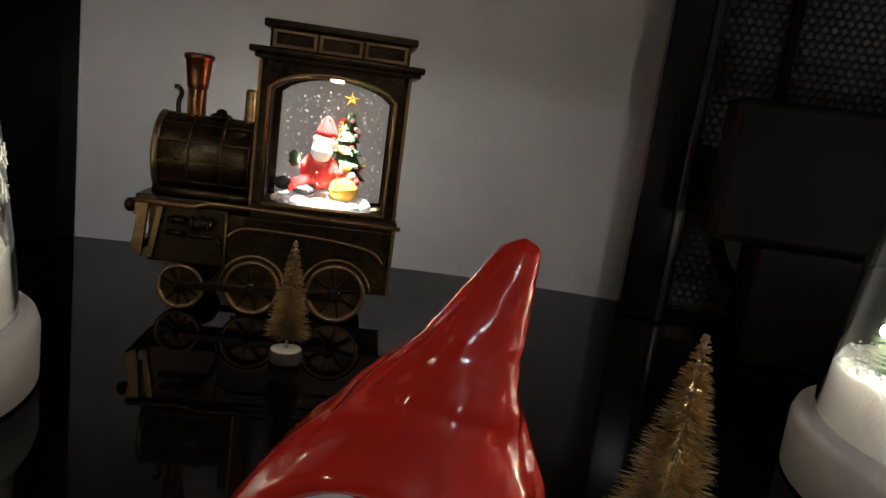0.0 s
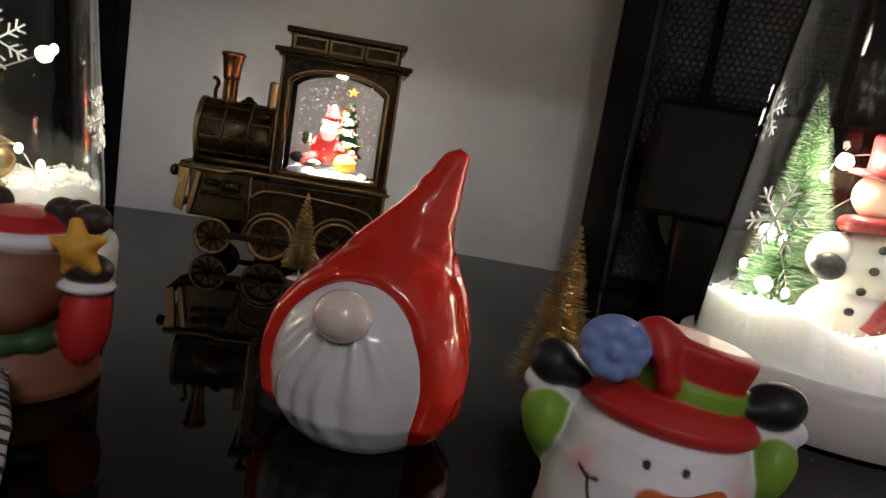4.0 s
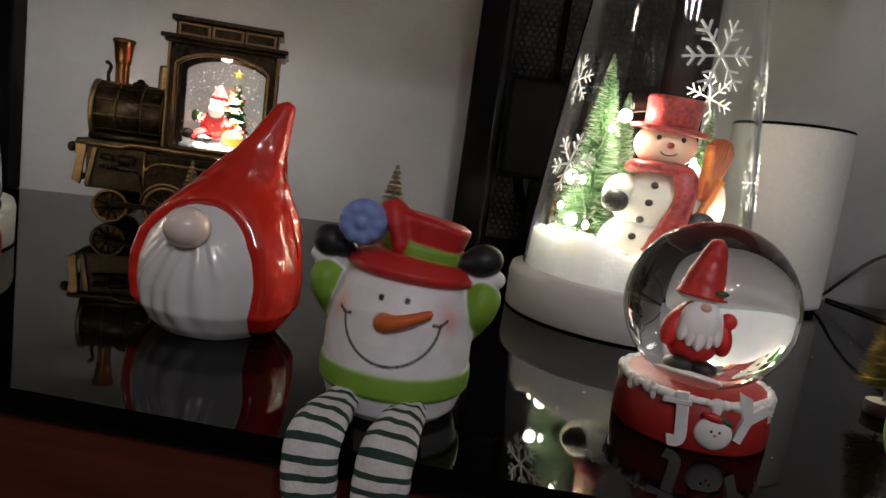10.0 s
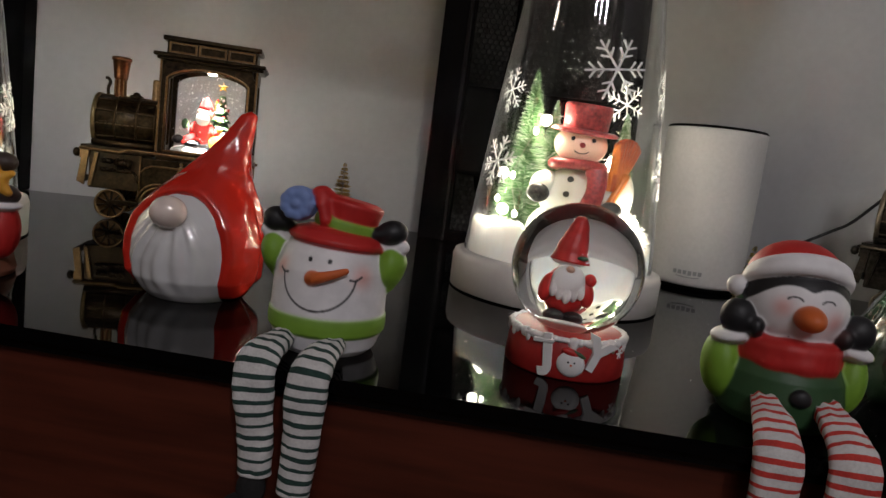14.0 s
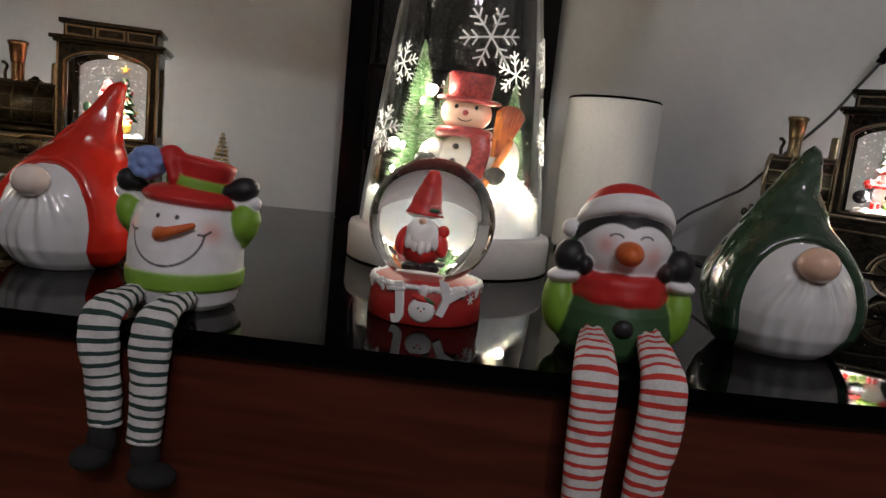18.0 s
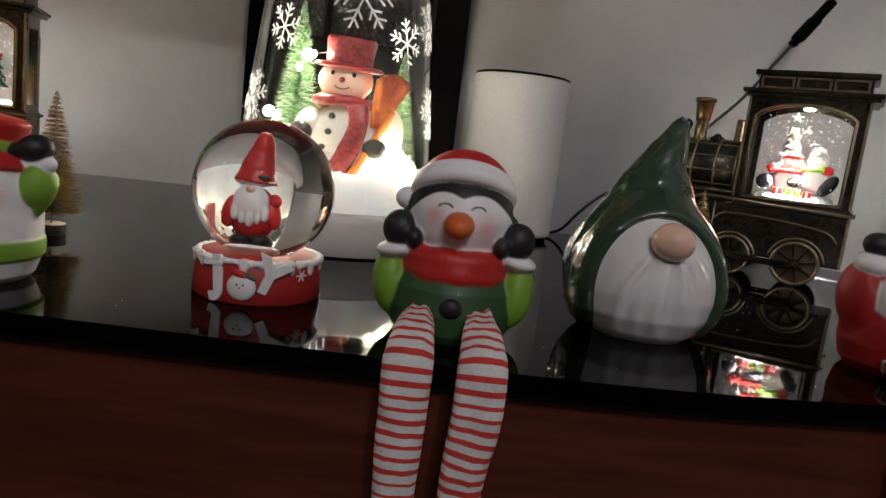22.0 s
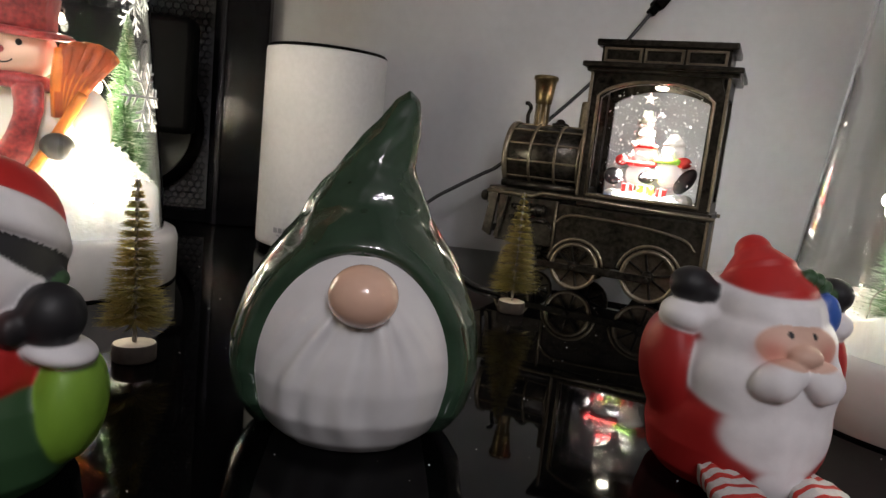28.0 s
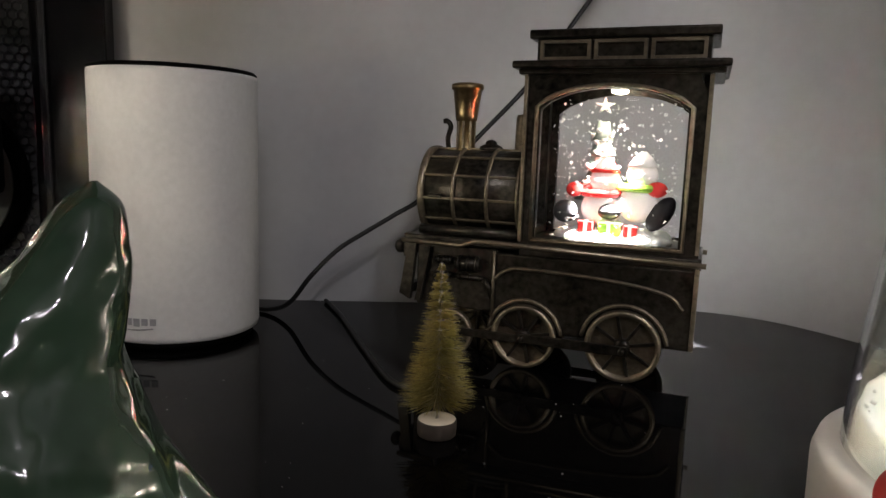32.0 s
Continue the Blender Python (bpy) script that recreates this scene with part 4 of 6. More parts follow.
for q in (-1, 1):
    prims += [ball((q * 0.0066, -0.0280, 0.0398), (0.0078, 0.0046, 0.0056), C_WHITE, 0.0006, (0, q * 30, q * 16)),
              ball((q * 0.0066, -0.0296, 0.0385), (0.0040, 0.0038, 0.0044), C_WHITE, 0.0016, (0, q * 20, q * 16)),
              ball((q * 0.0240, 0.001, 0.0340), (0.0078, 0.0122, 0.0172), C_DEEP_RED, 0.0022, (0, q * 6, 0)),
              ball((q * 0.0236, -0.0030, 0.0510), (0.0068, 0.0076, 0.0056), C_WHITE, 0.0016, (0, -q * 8, 0)),
              ball((q * 0.0172, -0.0060, 0.0525), (0.0050, 0.0050, 0.0042), C_WHITE, 0.0020),
              ball((q * 0.0225, -0.0035, 0.0602), (0.0068, 0.0060, 0.0058), C_BLACK, 0.0010, (0, -q * 15, 0)),
              ball((q * 0.0178, -0.0060, 0.0586), (0.0034, 0.0034, 0.0036), C_BLACK, 0.0016)]
facef = ball((0.0, -0.0260, 0.0488), (0.0126, 0.0110, 0.0066), None)[0]
paints = [(lambda P: soft(facef(P), 0.0010) * (P[:, 2] > 0.0436) * (P[:, 2] < 0.0545), C_SKIN),
          (blush(on_head(-0.0085, 0.0470, fc, fr), 0.0042), C_PINK), (blush(on_head(0.0085, 0.0470, fc, fr), 0.0042), C_PINK)]
for x in (-0.0036, 0.0036):
    paints.append((spot(on_head(x, 0.0522, fc, fr), (0.0008, 0.0015, 0.0010), 0.0003), C_BLACK))
bm = sculpt(prims, paints)
legs(bm, ([(-0.0140, -0.016, 0.0065), (-0.0150, -0.028, 0.0068), (-0.0155, -0.042, 0.0050), (-0.0150, -0.0520, -0.0010), (-0.0150, -0.0545, -0.0150), (-0.0155, -0.0545, -0.0340), (-0.0160, -0.054, -0.0620)],
          [(0.0090, -0.016, 0.0065), (0.0090, -0.028, 0.0068), (0.0088, -0.042, 0.0050), (0.0090, -0.0515, -0.0010), (0.0090, -0.0540, -0.0160), (0.0085, -0.0540, -0.0350), (0.0080, -0.053, -0.0620)]),
     ((-0.002, -0.006), (0.003, -0.006)), 0.0094, 1, 2, 3, 1, 0.0050)
finish_figure("sitting_santa", bm, [CLAY, SOCK_WHITE, SOCK_RED, BOOT_FELT],
              pose(0.5030, 0.0410, 0, 0, 0, 2) @ Matrix.Diagonal((0.98, 0.96, 0.95, 1)), "painted clay santa with white beard and red-striped legs", "santa figurine", "sitting figures")

# reindeer
C_BROWN, C_DARK, C_YELLOW = (0.20, 0.078, 0.040), (0.030, 0.019, 0.016), (0.72, 0.36, 0.04)
body = [(0.0285, 0.0), (0.0292, 0.003), (0.0275, 0.010), (0.0240, 0.018), (0.0205, 0.024), (0.012, 0.029)]
hc, hr = (0.0, -0.003, 0.0410), (0.0238, 0.0224, 0.0195)
prims = [turned(body, C_BROWN, 0.002), ball(hc, hr, C_BROWN, 0.003), ball((0.0, -0.0150, 0.0325), (0.0210, 0.0155, 0.0122), C_BROWN, 0.004),
         ball((0.0, -0.0290, 0.0400), (0.0058, 0.0044, 0.0044), C_RED, 0.0006),
         line(circle(0, -0.001, 0.0208, 0.0215, 0.0220, 0.0003), lambda u: 0.0042 + 0.0005 * np.sin(u * 90), C_GREEN, 0.0006),
         turned([(0.0165, 0.0), (0.0155, 0.005), (0.0095, 0.0095), (0.001, 0.0115)], C_RED, 0.001, pose(0.003, -0.001, 0.0550, 6, 4, 0)),
         line(circle(0.003, -0.001, 0.0555, 0.0164, 0.0166), 0.0030, C_WHITE, 0.0006), ball((0.0150, 0.010, 0.0655), (0.0060, 0.0056, 0.0050), C_WHITE, 0.001)]
for q in (-1, 1):
    for x, z, r in ((0.0125, 0.0650, 0.0056), (0.0195, 0.0655, 0.0054), (0.0160, 0.0610, 0.0052)):
        prims.append(ball((q * x, 0.004, z), (r, 0.0048, r), C_DARK, 0.0012))
    prims += [ball((q * 0.0285, -0.002, 0.0270), (0.0080, 0.0090, 0.0160), C_RED, 0.0016, (0, q * 3, 0)),
              ball((q * 0.0290, -0.003, 0.0415), (0.0090, 0.0090, 0.0030), C_WHITE, 0.0010),
              ball((q * 0.0290, -0.003, 0.0475), (0.0080, 0.0076, 0.0060), C_DARK, 0.0010), ball((q * 0.0275, -0.001, 0.0655), (0.0064, 0.0056, 0.0056), C_DARK, 0.0010)]
star = (0.0285, -0.0085, 0.0560)
prims.append(ball(star, (0.0056, 0.0048, 0.0056), C_YELLOW, 0.002))
for k in range(5):
    a = math.pi / 2 + 0.2 + k * 2 * math.pi / 5
    prims.append(line([star, (star[0] + 0.0092 * math.cos(a), star[1], star[2] + 0.0092 * math.sin(a))], lambda u: 0.0046 - 0.0028 * u, C_YELLOW, 0.0014))
grin = [on_head(0.0150 * math.cos(a), 0.0300 + 0.0050 * math.sin(a), (0.0, -0.0150, 0.0325), (0.0210, 0.0155, 0.0122)) for a in [math.pi * (1.05 + 0.9 * k / 20) for k in range(21)]]
paints = [(stroke(grin, 0.00045), C_BLACK)]
for x in (-0.0085, 0.0085):
    paints.append((spot(on_head(x, 0.0475, hc, hr), (0.0014, 0.0016, 0.0016), 0.0004), C_BLACK))
bm = sculpt(prims, paints)
legs(bm, ([(0.0110, -0.021, 0.010), (0.0200, -0.035, 0.0120), (0.0360, -0.056, 0.0090), (0.0470, -0.0720, -0.002), (0.0480, -0.0750, -0.018), (0.0480, -0.0740, -0.036), (0.0480, -0.072, -0.060)],
          [(-0.011, -0.021, 0.010), (-0.011, -0.036, 0.0115), (-0.010, -0.056, 0.0090), (-0.008, -0.0700, -0.002), (-0.008, -0.0730, -0.018), (-0.008, -0.0720, -0.036), (-0.008, -0.070, -0.060)]),
     ((-0.002, -0.006), (0.003, -0.006)), 0.0086, 1, 2, 3, 1)
finish_figure("sitting_reindeer", bm, [CLAY, SOCK_WHITE, SOCK_GREEN, BOOT_FELT],
              pose(-0.1215, 0.0375, 0, 0, 0, 4) @ Matrix.Diagonal((1, 1, 0.93, 1)), "brown clay reindeer holding a yellow star, striped fabric legs", "reindeer figurine", "sitting figures")


# ---------------------------------------------------------------- bottle brush trees
def bristles(name, height, r0, z0, n, width, materials, parent, tips=0.0, seed=1, label="", layers=0, droop=0.25):
    rng = random.Random(seed)
    verts, faces, index = [], [], []
    for k in range(n):
        u = rng.random() ** 1.25
        if layers:
            u = (math.floor(u * layers) + 0.18 + 0.64 * rng.random()) / layers
        z = z0 + u * (height - z0)
        r = r0 * (1 - u) ** 0.85 * (0.72 + 0.36 * rng.random()) + 0.0007
        a = rng.random() * 2 * math.pi
        d = Vector((math.cos(a), math.sin(a), droop * (rng.random() - 0.35)))
        side = Vector((-math.sin(a), math.cos(a), 0)) * width
        up = Vector((0, 0, width))
        root, tip = Vector((0, 0, z)) + d * 0.0004, Vector((0, 0, z)) + d * r
        mid = root.lerp(tip, 0.72)
        b = len(verts)
        verts += [root - side, root + side, root + up, mid - side * 0.8, mid + side * 0.8, mid + up * 0.8, tip]
        faces += [(b, b + 1, b + 4, b + 3), (b + 1, b + 2, b + 5, b + 4), (b + 2, b, b + 3, b + 5), (b + 3, b + 4, b + 6), (b + 4, b + 5, b + 6), (b + 5, b + 3, b + 6)]
        frost = 1 if rng.random() < tips else 0
        index += [0, 0, 0, frost, frost, frost] if rng.random() < 0.6 else [frost] * 6
    return tagged(raw(name, [tuple(v) for v in verts], faces, materials, parent, label, index), kind="stuff")


def brush_tree(m, height, r0, tinsel, label, seed):
    t = thing("bottle_brush_tree", m, label, "ornamental tree", "bottle brush trees")
    bm = bmesh.new()
    lathe(bm, [(0.0072, 0.0, 1), (0.0076, 0.0006, 1), (0.0077, 0.0058, 1), (0.0073, 0.0064, 0), (0.001, 0.0065, 0)], seg=32)
    part("base", bm, [DISC_TOP, DISC_SIDE], t, "pale wooden disc with a dark bark edge")
    bm = bmesh.new()
    for s in (0, math.pi):
        tube(bm, [Vector((0.00045 * math.cos(s + k * 0.55), 0.00045 * math.sin(s + k * 0.55), 0.006 + k * (height - 0.006) / 60)) for k in range(61)], 0.00045, 0, 5)
    part("stem", bm, WIRE, t, "twisted wire stem")
    bristles("bristles", height, r0 * 1.06, 0.0125, 2600, 0.00017, [tinsel, GLITTER], t, 0.22, seed, "glittering tinsel bristles", 15 if height < 0.07 else 27)
    return t


brush_tree(pose(-0.0985, 0.2300, 0, 0, 0, 20), 0.0600, 0.0112, GOLD_TINSEL, "small gold tinsel tree on a wooden disc", 3)
brush_tree(pose(0.0630, 0.1190, 0, 2, -1, 70), 0.0810, 0.0172, GOLD_TINSEL, "taller gold tinsel tree on a wooden disc", 5)
brush_tree(pose(0.3050, 0.1000, 0, 0, 2, 130), 0.0660, 0.0132, OLIVE_TINSEL, "small olive-gold tinsel tree on a wooden disc", 7)
brush_tree(pose(0.4690, 0.2210, 0, 0, 0, 200), 0.0680, 0.0150, OLIVE_TINSEL, "small olive-gold tinsel tree on a wooden disc", 9)


# ---------------------------------------------------------------- glass domes
def dome_radius(z):
    return float(np.interp(z, [0.026, 0.05, 0.15, 0.21, 0.26, 0.30, 0.315, 0.322], [0.0695, 0.0680, 0.0575, 0.0500, 0.0440, 0.0370, 0.0250, 0.0060]))


def snowflake(parent, az, z, size, turn):
    bm = bmesh.new()
    w = size * 0.028

    def stroke(x0, z0, x1, z1):
        n = max(2, int(math.hypot(x1 - x0, z1 - z0) / 0.002) + 1)
        nx, nz = -(z1 - z0), x1 - x0
        q = math.hypot(nx, nz)
        nx, nz = nx / q * w, nz / q * w
        rows = []
        for k in range(n + 1):
            u = k / n
            row = []
            for s in (-1, 1):
                x, h = x0 + (x1 - x0) * u + s * nx, z + z0 + (z1 - z0) * u + s * nz
                for o in (0.0004, 0.0009):
                    r = dome_radius(h) + o
                    a = az + x / r
                    row.append(bm.verts.new((r * math.cos(a), r * math.sin(a), h)))
            rows.append(row)
        for a, b in zip(rows, rows[1:]):
            for i, j in ((1, 3), (3, 2), (2, 0), (0, 1)):
                bm.faces.new((a[i], b[i], b[j], a[j]))

    for k in range(6):
        a = turn + k * math.pi / 3
        c, s = math.cos(a), math.sin(a)
        stroke(0, 0, size * c, size * s)
        for f, l in ((0.42, 0.30), (0.68, 0.30)):
            for t in (-1, 1):
                b = a + t * math.pi / 3.6
                stroke(size * f * c, size * f * s, size * (f * c + l * math.cos(b)), size * (f * s + l * math.sin(b)))
    part("snowflake", bm, FLAKE_WHITE, parent, "white frosted snowflake print")


def dome(m, label, flakes, heap=lambda p: 0.0480):
    t = thing("glass_dome_ornament", m, label, "glass dome", "lit glass domes")
    bm = bmesh.new()
    lathe(bm, [(0.0745, 0.0), (0.0765, 0.001), (0.0768, 0.022), (0.0755, 0.0262), (0.0715, 0.0275), (0.001, 0.0275)], seg=80)
    part("base", bm, BASE_WHITE, t, "round white painted base")
    bm = bmesh.new()
    lathe(bm, [(0.0745, 0.0), (0.0752, 0.0012), (0.0768, 0.0012), (0.0768, 0.0)], (0, 0, -0.0001), seg=80)
    part("foot_ring", bm, BLACK_MATT, t)
    zs = [0.0275 + 0.004 * k for k in range(74)] + [0.322]
    bm = bmesh.new()
    lathe(bm, [(dome_radius(z), z) for z in zs] + [(dome_radius(z) - 0.0016, z - 0.001 * (z > 0.3)) for z in reversed(zs)], seg=96)
    bad = [f for f in bm.faces if len(f.verts) > 4]
    bmesh.ops.delete(bm, geom=bad, context="FACES_ONLY")
    g = part("glass", bm, DOME_GLASS, t, "tapered clear glass dome")
    g.visible_shadow = False
    rng = random.Random(int(1000 * abs(m.translation.x)))
    verts, faces = [], []
    nr, na = 26, 90
    for j in range(nr):
        r = 0.0655 * j / (nr - 1)
        for i in range(na):
            a = 2 * math.pi * i / na
            p = Vector((r * math.cos(a), r * math.sin(a), 0))
            h = heap(p) + 0.008 * noise.noise(p * 40 + m.translation * 9) + 0.0022 * noise.noise(p * 210) + 0.0010 * noise.noise(p * 620) + 0.005 * (r / 0.0668) ** 2
            verts.append((p.x, p.y, h))
    for j in range(nr - 1):
        for i in range(na):
            faces.append((j * na + i, (j + 1) * na + i, (j + 1) * na + (i + 1) % na, j * na + (i + 1) % na))
    for i in range(na):
        a = 2 * math.pi * i / na
        verts.append((0.0668 * math.cos(a), 0.0668 * math.sin(a), 0.0276))
        faces.append(((nr - 1) * na + i, nr * na + i, nr * na + (i + 1) % na, (nr - 1) * na + (i + 1) % na))
    for k in range(900):
        a, r = rng.random() * 6.283, 0.0645 * rng.random() ** 0.5
        s = 0.0005 + 0.0009 * rng.random()
        z = heap(Vector((r * math.cos(a), r * math.sin(a), 0))) + 0.0002 + 0.008 * noise.noise(Vector((r * math.cos(a), r * math.sin(a), 0)) * 40 + m.translation * 9) + 0.005 * (r / 0.0668) ** 2 + 0.002 * rng.random()
        c = Vector((r * math.cos(a), r * math.sin(a), z))
        q = Euler((rng.random() * 6, rng.random() * 6, rng.random() * 6)).to_matrix()
        o = len(verts)
        for v in ((1, 0, 0), (-1, 0, 0), (0, 1, 0), (0, -1, 0), (0, 0, 1), (0, 0, -1)):
            verts.append(tuple(c + q @ (Vector(v) * s)))
        for x, y, w in ((0, 2, 4), (2, 1, 4), (1, 3, 4), (3, 0, 4), (2, 0, 5), (1, 2, 5), (3, 1, 5), (0, 3, 5)):
            faces.append((o + x, o + y, o + w))
    tagged(raw("snow", verts, faces, SNOW, t, "fluffy white artificial snow", smooth=True), kind="stuff")
    for az, z, size, turn in flakes:
        snowflake(t, radians(az), z, size, radians(turn))
    return t


def led(parent, c, r=0.0019):
    bm = bmesh.new()
    blob(bm, c, (r, r, r * 1.4), 0, seg=12, ring=8)
    part("fairy_light", bm, LED, parent, "glowing warm-white fairy light")


def fairy_wire(parent, points):
    bm = bmesh.new()
    tube(bm, spline(points, 60), 0.00035, 0, 5)
    part("wire", bm, WIRE, parent, "thin fairy-light wire")


def inner_tree(parent, c, height, r0, materials, seed, n=2600, tips=0.22, label="frosted green bottle brush tree"):
    b = bristles("inner_tree", height, r0, 0.0, n, 0.00024, materials, parent, tips, seed, label, 0, 0.5)
    b.location = c
    return b


centre = dome(pose(0.2045, 0.2230, 0), "tall lit glass dome with a snowman and green trees inside",
                           [(216, 0.094, 0.0185, 12), (153, 0.149, 0.0175, 40), (288, 0.161, 0.0215, 8), (47, 0.149, 0.0185, 22), (353, 0.097, 0.0195, 0), (350, 0.153, 0.018, 20)],
              lambda p: 0.0450 + 0.027 * math.exp(-((p.x - 0.042) ** 2 + p.y ** 2) / 0.00040) - 0.010 * max(0.0, p.x / 0.066) ** 4)
tree_c = [(-0.032, 0.004, 0.036), (0.040, 0.030, 0.036), (-0.014, 0.040, 0.036)]
for k, (c, h, r) in enumerate(zip(tree_c, (0.128, 0.105, 0.110), (0.027, 0.022, 0.024))):
    inner_tree(centre, c, h, r, [GREEN_BRISTLE, FROST_BRISTLE], 20 + k, 4400, 0.6)
spots = [(-0.035, -0.022, 0.058), (-0.040, -0.014, 0.085), (-0.028, -0.014, 0.118), (-0.020, -0.008, 0.128), (0.000, 0.004, 0.133), (0.016, 0.004, 0.132), (-0.050, 0.010, 0.066), (0.030, 0.016, 0.105)]
for c in spots:
    led(centre, c)
fairy_wire(centre, [(-0.045, -0.015, 0.040)] + spots + [(0.036, 0.02, 0.05)])
for c, watts in (((-0.047, -0.012, 0.086), 0.10), ((-0.022, -0.018, 0.126), 0.30), ((0.030, 0.012, 0.100), 0.20), ((0.047, -0.024, 0.062), 0.10), ((-0.044, -0.016, 0.060), 0.05)):
    lamp("dome_light", "POINT", watts, Matrix.Translation(Vector((0.2045, 0.2230, 0)) + Vector(c)), 0.004, (1, 0.90, 0.72))
# acrylic snowman inside the dome
bm = bmesh.new()
blob(bm, (0.009, -0.012, 0.050), (0.0300, 0.0190, 0.0220), 0, seg=36, ring=24)
blob(bm, (0.010, -0.012, 0.075), (0.0262, 0.0180, 0.0220), 0, seg=36, ring=24)
blob(bm, (-0.012, -0.014, 0.080), (0.0105, 0.0110, 0.0120), 0)
blob(bm, (0.0325, -0.010, 0.079), (0.0112, 0.0110, 0.0200), 0)
fc, fr = (0.006, -0.015, 0.1120), (0.0165, 0.0150, 0.0140)
blob(bm, fc, fr, 1, seg=36, ring=24)
lathe(bm, [(0.0150, 0.0), (0.0205, 0.0005), (0.0212, 0.0020), (0.0190, 0.0035), (0.0140, 0.0042)], mi=2, seg=40, m=pose(0.007, -0.014, 0.1195, 4, 3, 0))
lathe(bm, [(0.0140, 0.003), (0.0142, 0.010), (0.0150, 0.019), (0.0140, 0.0212), (0.001, 0.0215)], mi=2, seg=40, m=pose(0.007, -0.014, 0.1195, 4, 3, 0))
for x in (-0.006, 0.0065):
    blob(bm, on_head(x, 0.1155, fc, fr), (0.0014, 0.0010, 0.0016), 3, seg=10, ring=8)
blob(bm, on_head(0.0, 0.1115, fc, fr) + Vector((0, -0.001, 0)), (0.0019, 0.0022, 0.0019), 2, seg=12, ring=8)
tube(bm, [on_head(0.0045 * math.cos(a), 0.1085 + 0.0028 * math.sin(a), fc, fr, 0.0002) for a in [math.pi * (1.1 + 0.8 * k / 12) for k in range(13)]], 0.00035, 3, 6)
tube(bm, [Vector((0.006 + 0.0150 * math.cos(a), -0.0135 - 0.0150 * math.sin(a), 0.0972 + 0.001 * math.sin(a))) for a in [2 * math.pi * k / 36 for k in range(37)]], 0.0040, 2, 12, crease=0.2)
tube(bm, spline([(0.016, -0.0285, 0.097), (0.018, -0.0315, 0.085), (0.015, -0.0330, 0.070), (0.009, -0.0325, 0.055), (0.006, -0.031, 0.047)], 24), 0.0062, 2, 12, flat=0.45, crease=0.15)
for x, z in ((0.002, 0.0875), (0.0005, 0.0770), (-0.0025, 0.0665), (-0.0050, 0.0560)):
    blob(bm, (x, -0.0300, z), (0.0021, 0.0014, 0.0021), 5, seg=12, ring=8)
blob(bm, (-0.0165, -0.0270, 0.0755), (0.0072, 0.0050, 0.0068), 5)
blob(bm, (0.0285, -0.0285, 0.0690), (0.0072, 0.0055, 0.0066), 5)
tube(bm, spline([(0.010, -0.033, 0.040), (0.019, -0.032, 0.055), (0.028, -0.027, 0.075), (0.036, -0.022, 0.095)], 24), 0.0025, 4, 10)
for k in range(22):
    a = -1.0 + 2.0 * k / 21
    q = math.sin(a + 0.3)
    tube(bm, spline([(0.0275, -0.024, 0.083), (0.0315 + 0.005 * math.sin(a), -0.021 + 0.006 * math.sin(a), 0.098 + 0.003 * math.cos(a)), (0.0335 + 0.009 * q, -0.016 + 0.013 * q + 0.003 * math.sin(k * 1.7), 0.108 + 0.011 * math.cos(a + 0.1))], 8), lambda u: 0.0034 - 0.0008 * u, 6 if k % 4 else 4, 7)
bmesh.ops.transform(bm, matrix=Matrix.Translation((0.008, 0, 0)) @ Matrix.Diagonal((1.13, 1, 1, 1)) @ Matrix.Translation((-0.009, 0, 0)), verts=bm.verts)
part("snowman_figure", bm, [ACRYLIC_WHITE, ACRYLIC_SKIN, ACRYLIC_RED, BLACK_PAINT, ACRYLIC_ORANGE, ACRYLIC_GREY, mat("russet_acrylic", (0.34, 0.060, 0.015), 0.4, 0, 300, 0.4, 0.6, 0.3)], centre, "translucent snowman with red top hat, scarf and broom")

left_dome = dome(pose(-0.2340, 0.1130, 0), "lit glass dome with a gold tree and gold figure", [(26, 0.088, 0.0175, 10), (255, 0.10, 0.018, 0), (120, 0.12, 0.018, 25)])
inner_tree(left_dome, (0.004, -0.002, 0.036), 0.150, 0.030, [GOLD_TINSEL, GLITTER], 31, 3000, 0.3, "gold tinsel tree")
for c in ((0.040, 0.012, 0.062), (0.036, 0.020, 0.118), (0.020, -0.020, 0.090), (0.010, 0.030, 0.066)):
    led(left_dome, c)
fairy_wire(left_dome, [(0.045, 0.0, 0.04), (0.040, 0.012, 0.050), (0.010, 0.030, 0.066), (0.020, -0.020, 0.090), (0.036, 0.020, 0.118)])
bm = bmesh.new()
lathe(bm, [(0.013, 0.0), (0.010, 0.012), (0.005, 0.026), (0.003, 0.029)], (0.026, -0.012, 0.036), 0, 24)
blob(bm, (0.026, -0.012, 0.070), 0.0052, 0)
for s in (-1, 1):
    blob(bm, (0.026 + s * 0.010, -0.010, 0.062), (0.010, 0.0016, 0.0065), 0, (0, s * -35, 15))
    blob(bm, (0.026 + s * 0.008, -0.010, 0.052), (0.008, 0.0016, 0.0050), 0, (0, s * 25, 15))
part("gold_figure", bm, BRASS, left_dome, "shiny gold winged figure")
lamp("dome_light", "POINT", 0.10, Matrix.Translation((-0.200, 0.100, 0.070)), 0.004, (1, 0.88, 0.62))
lamp("dome_light", "POINT", 0.05, Matrix.Translation((-0.205, 0.135, 0.115)), 0.004, (1, 0.88, 0.62))

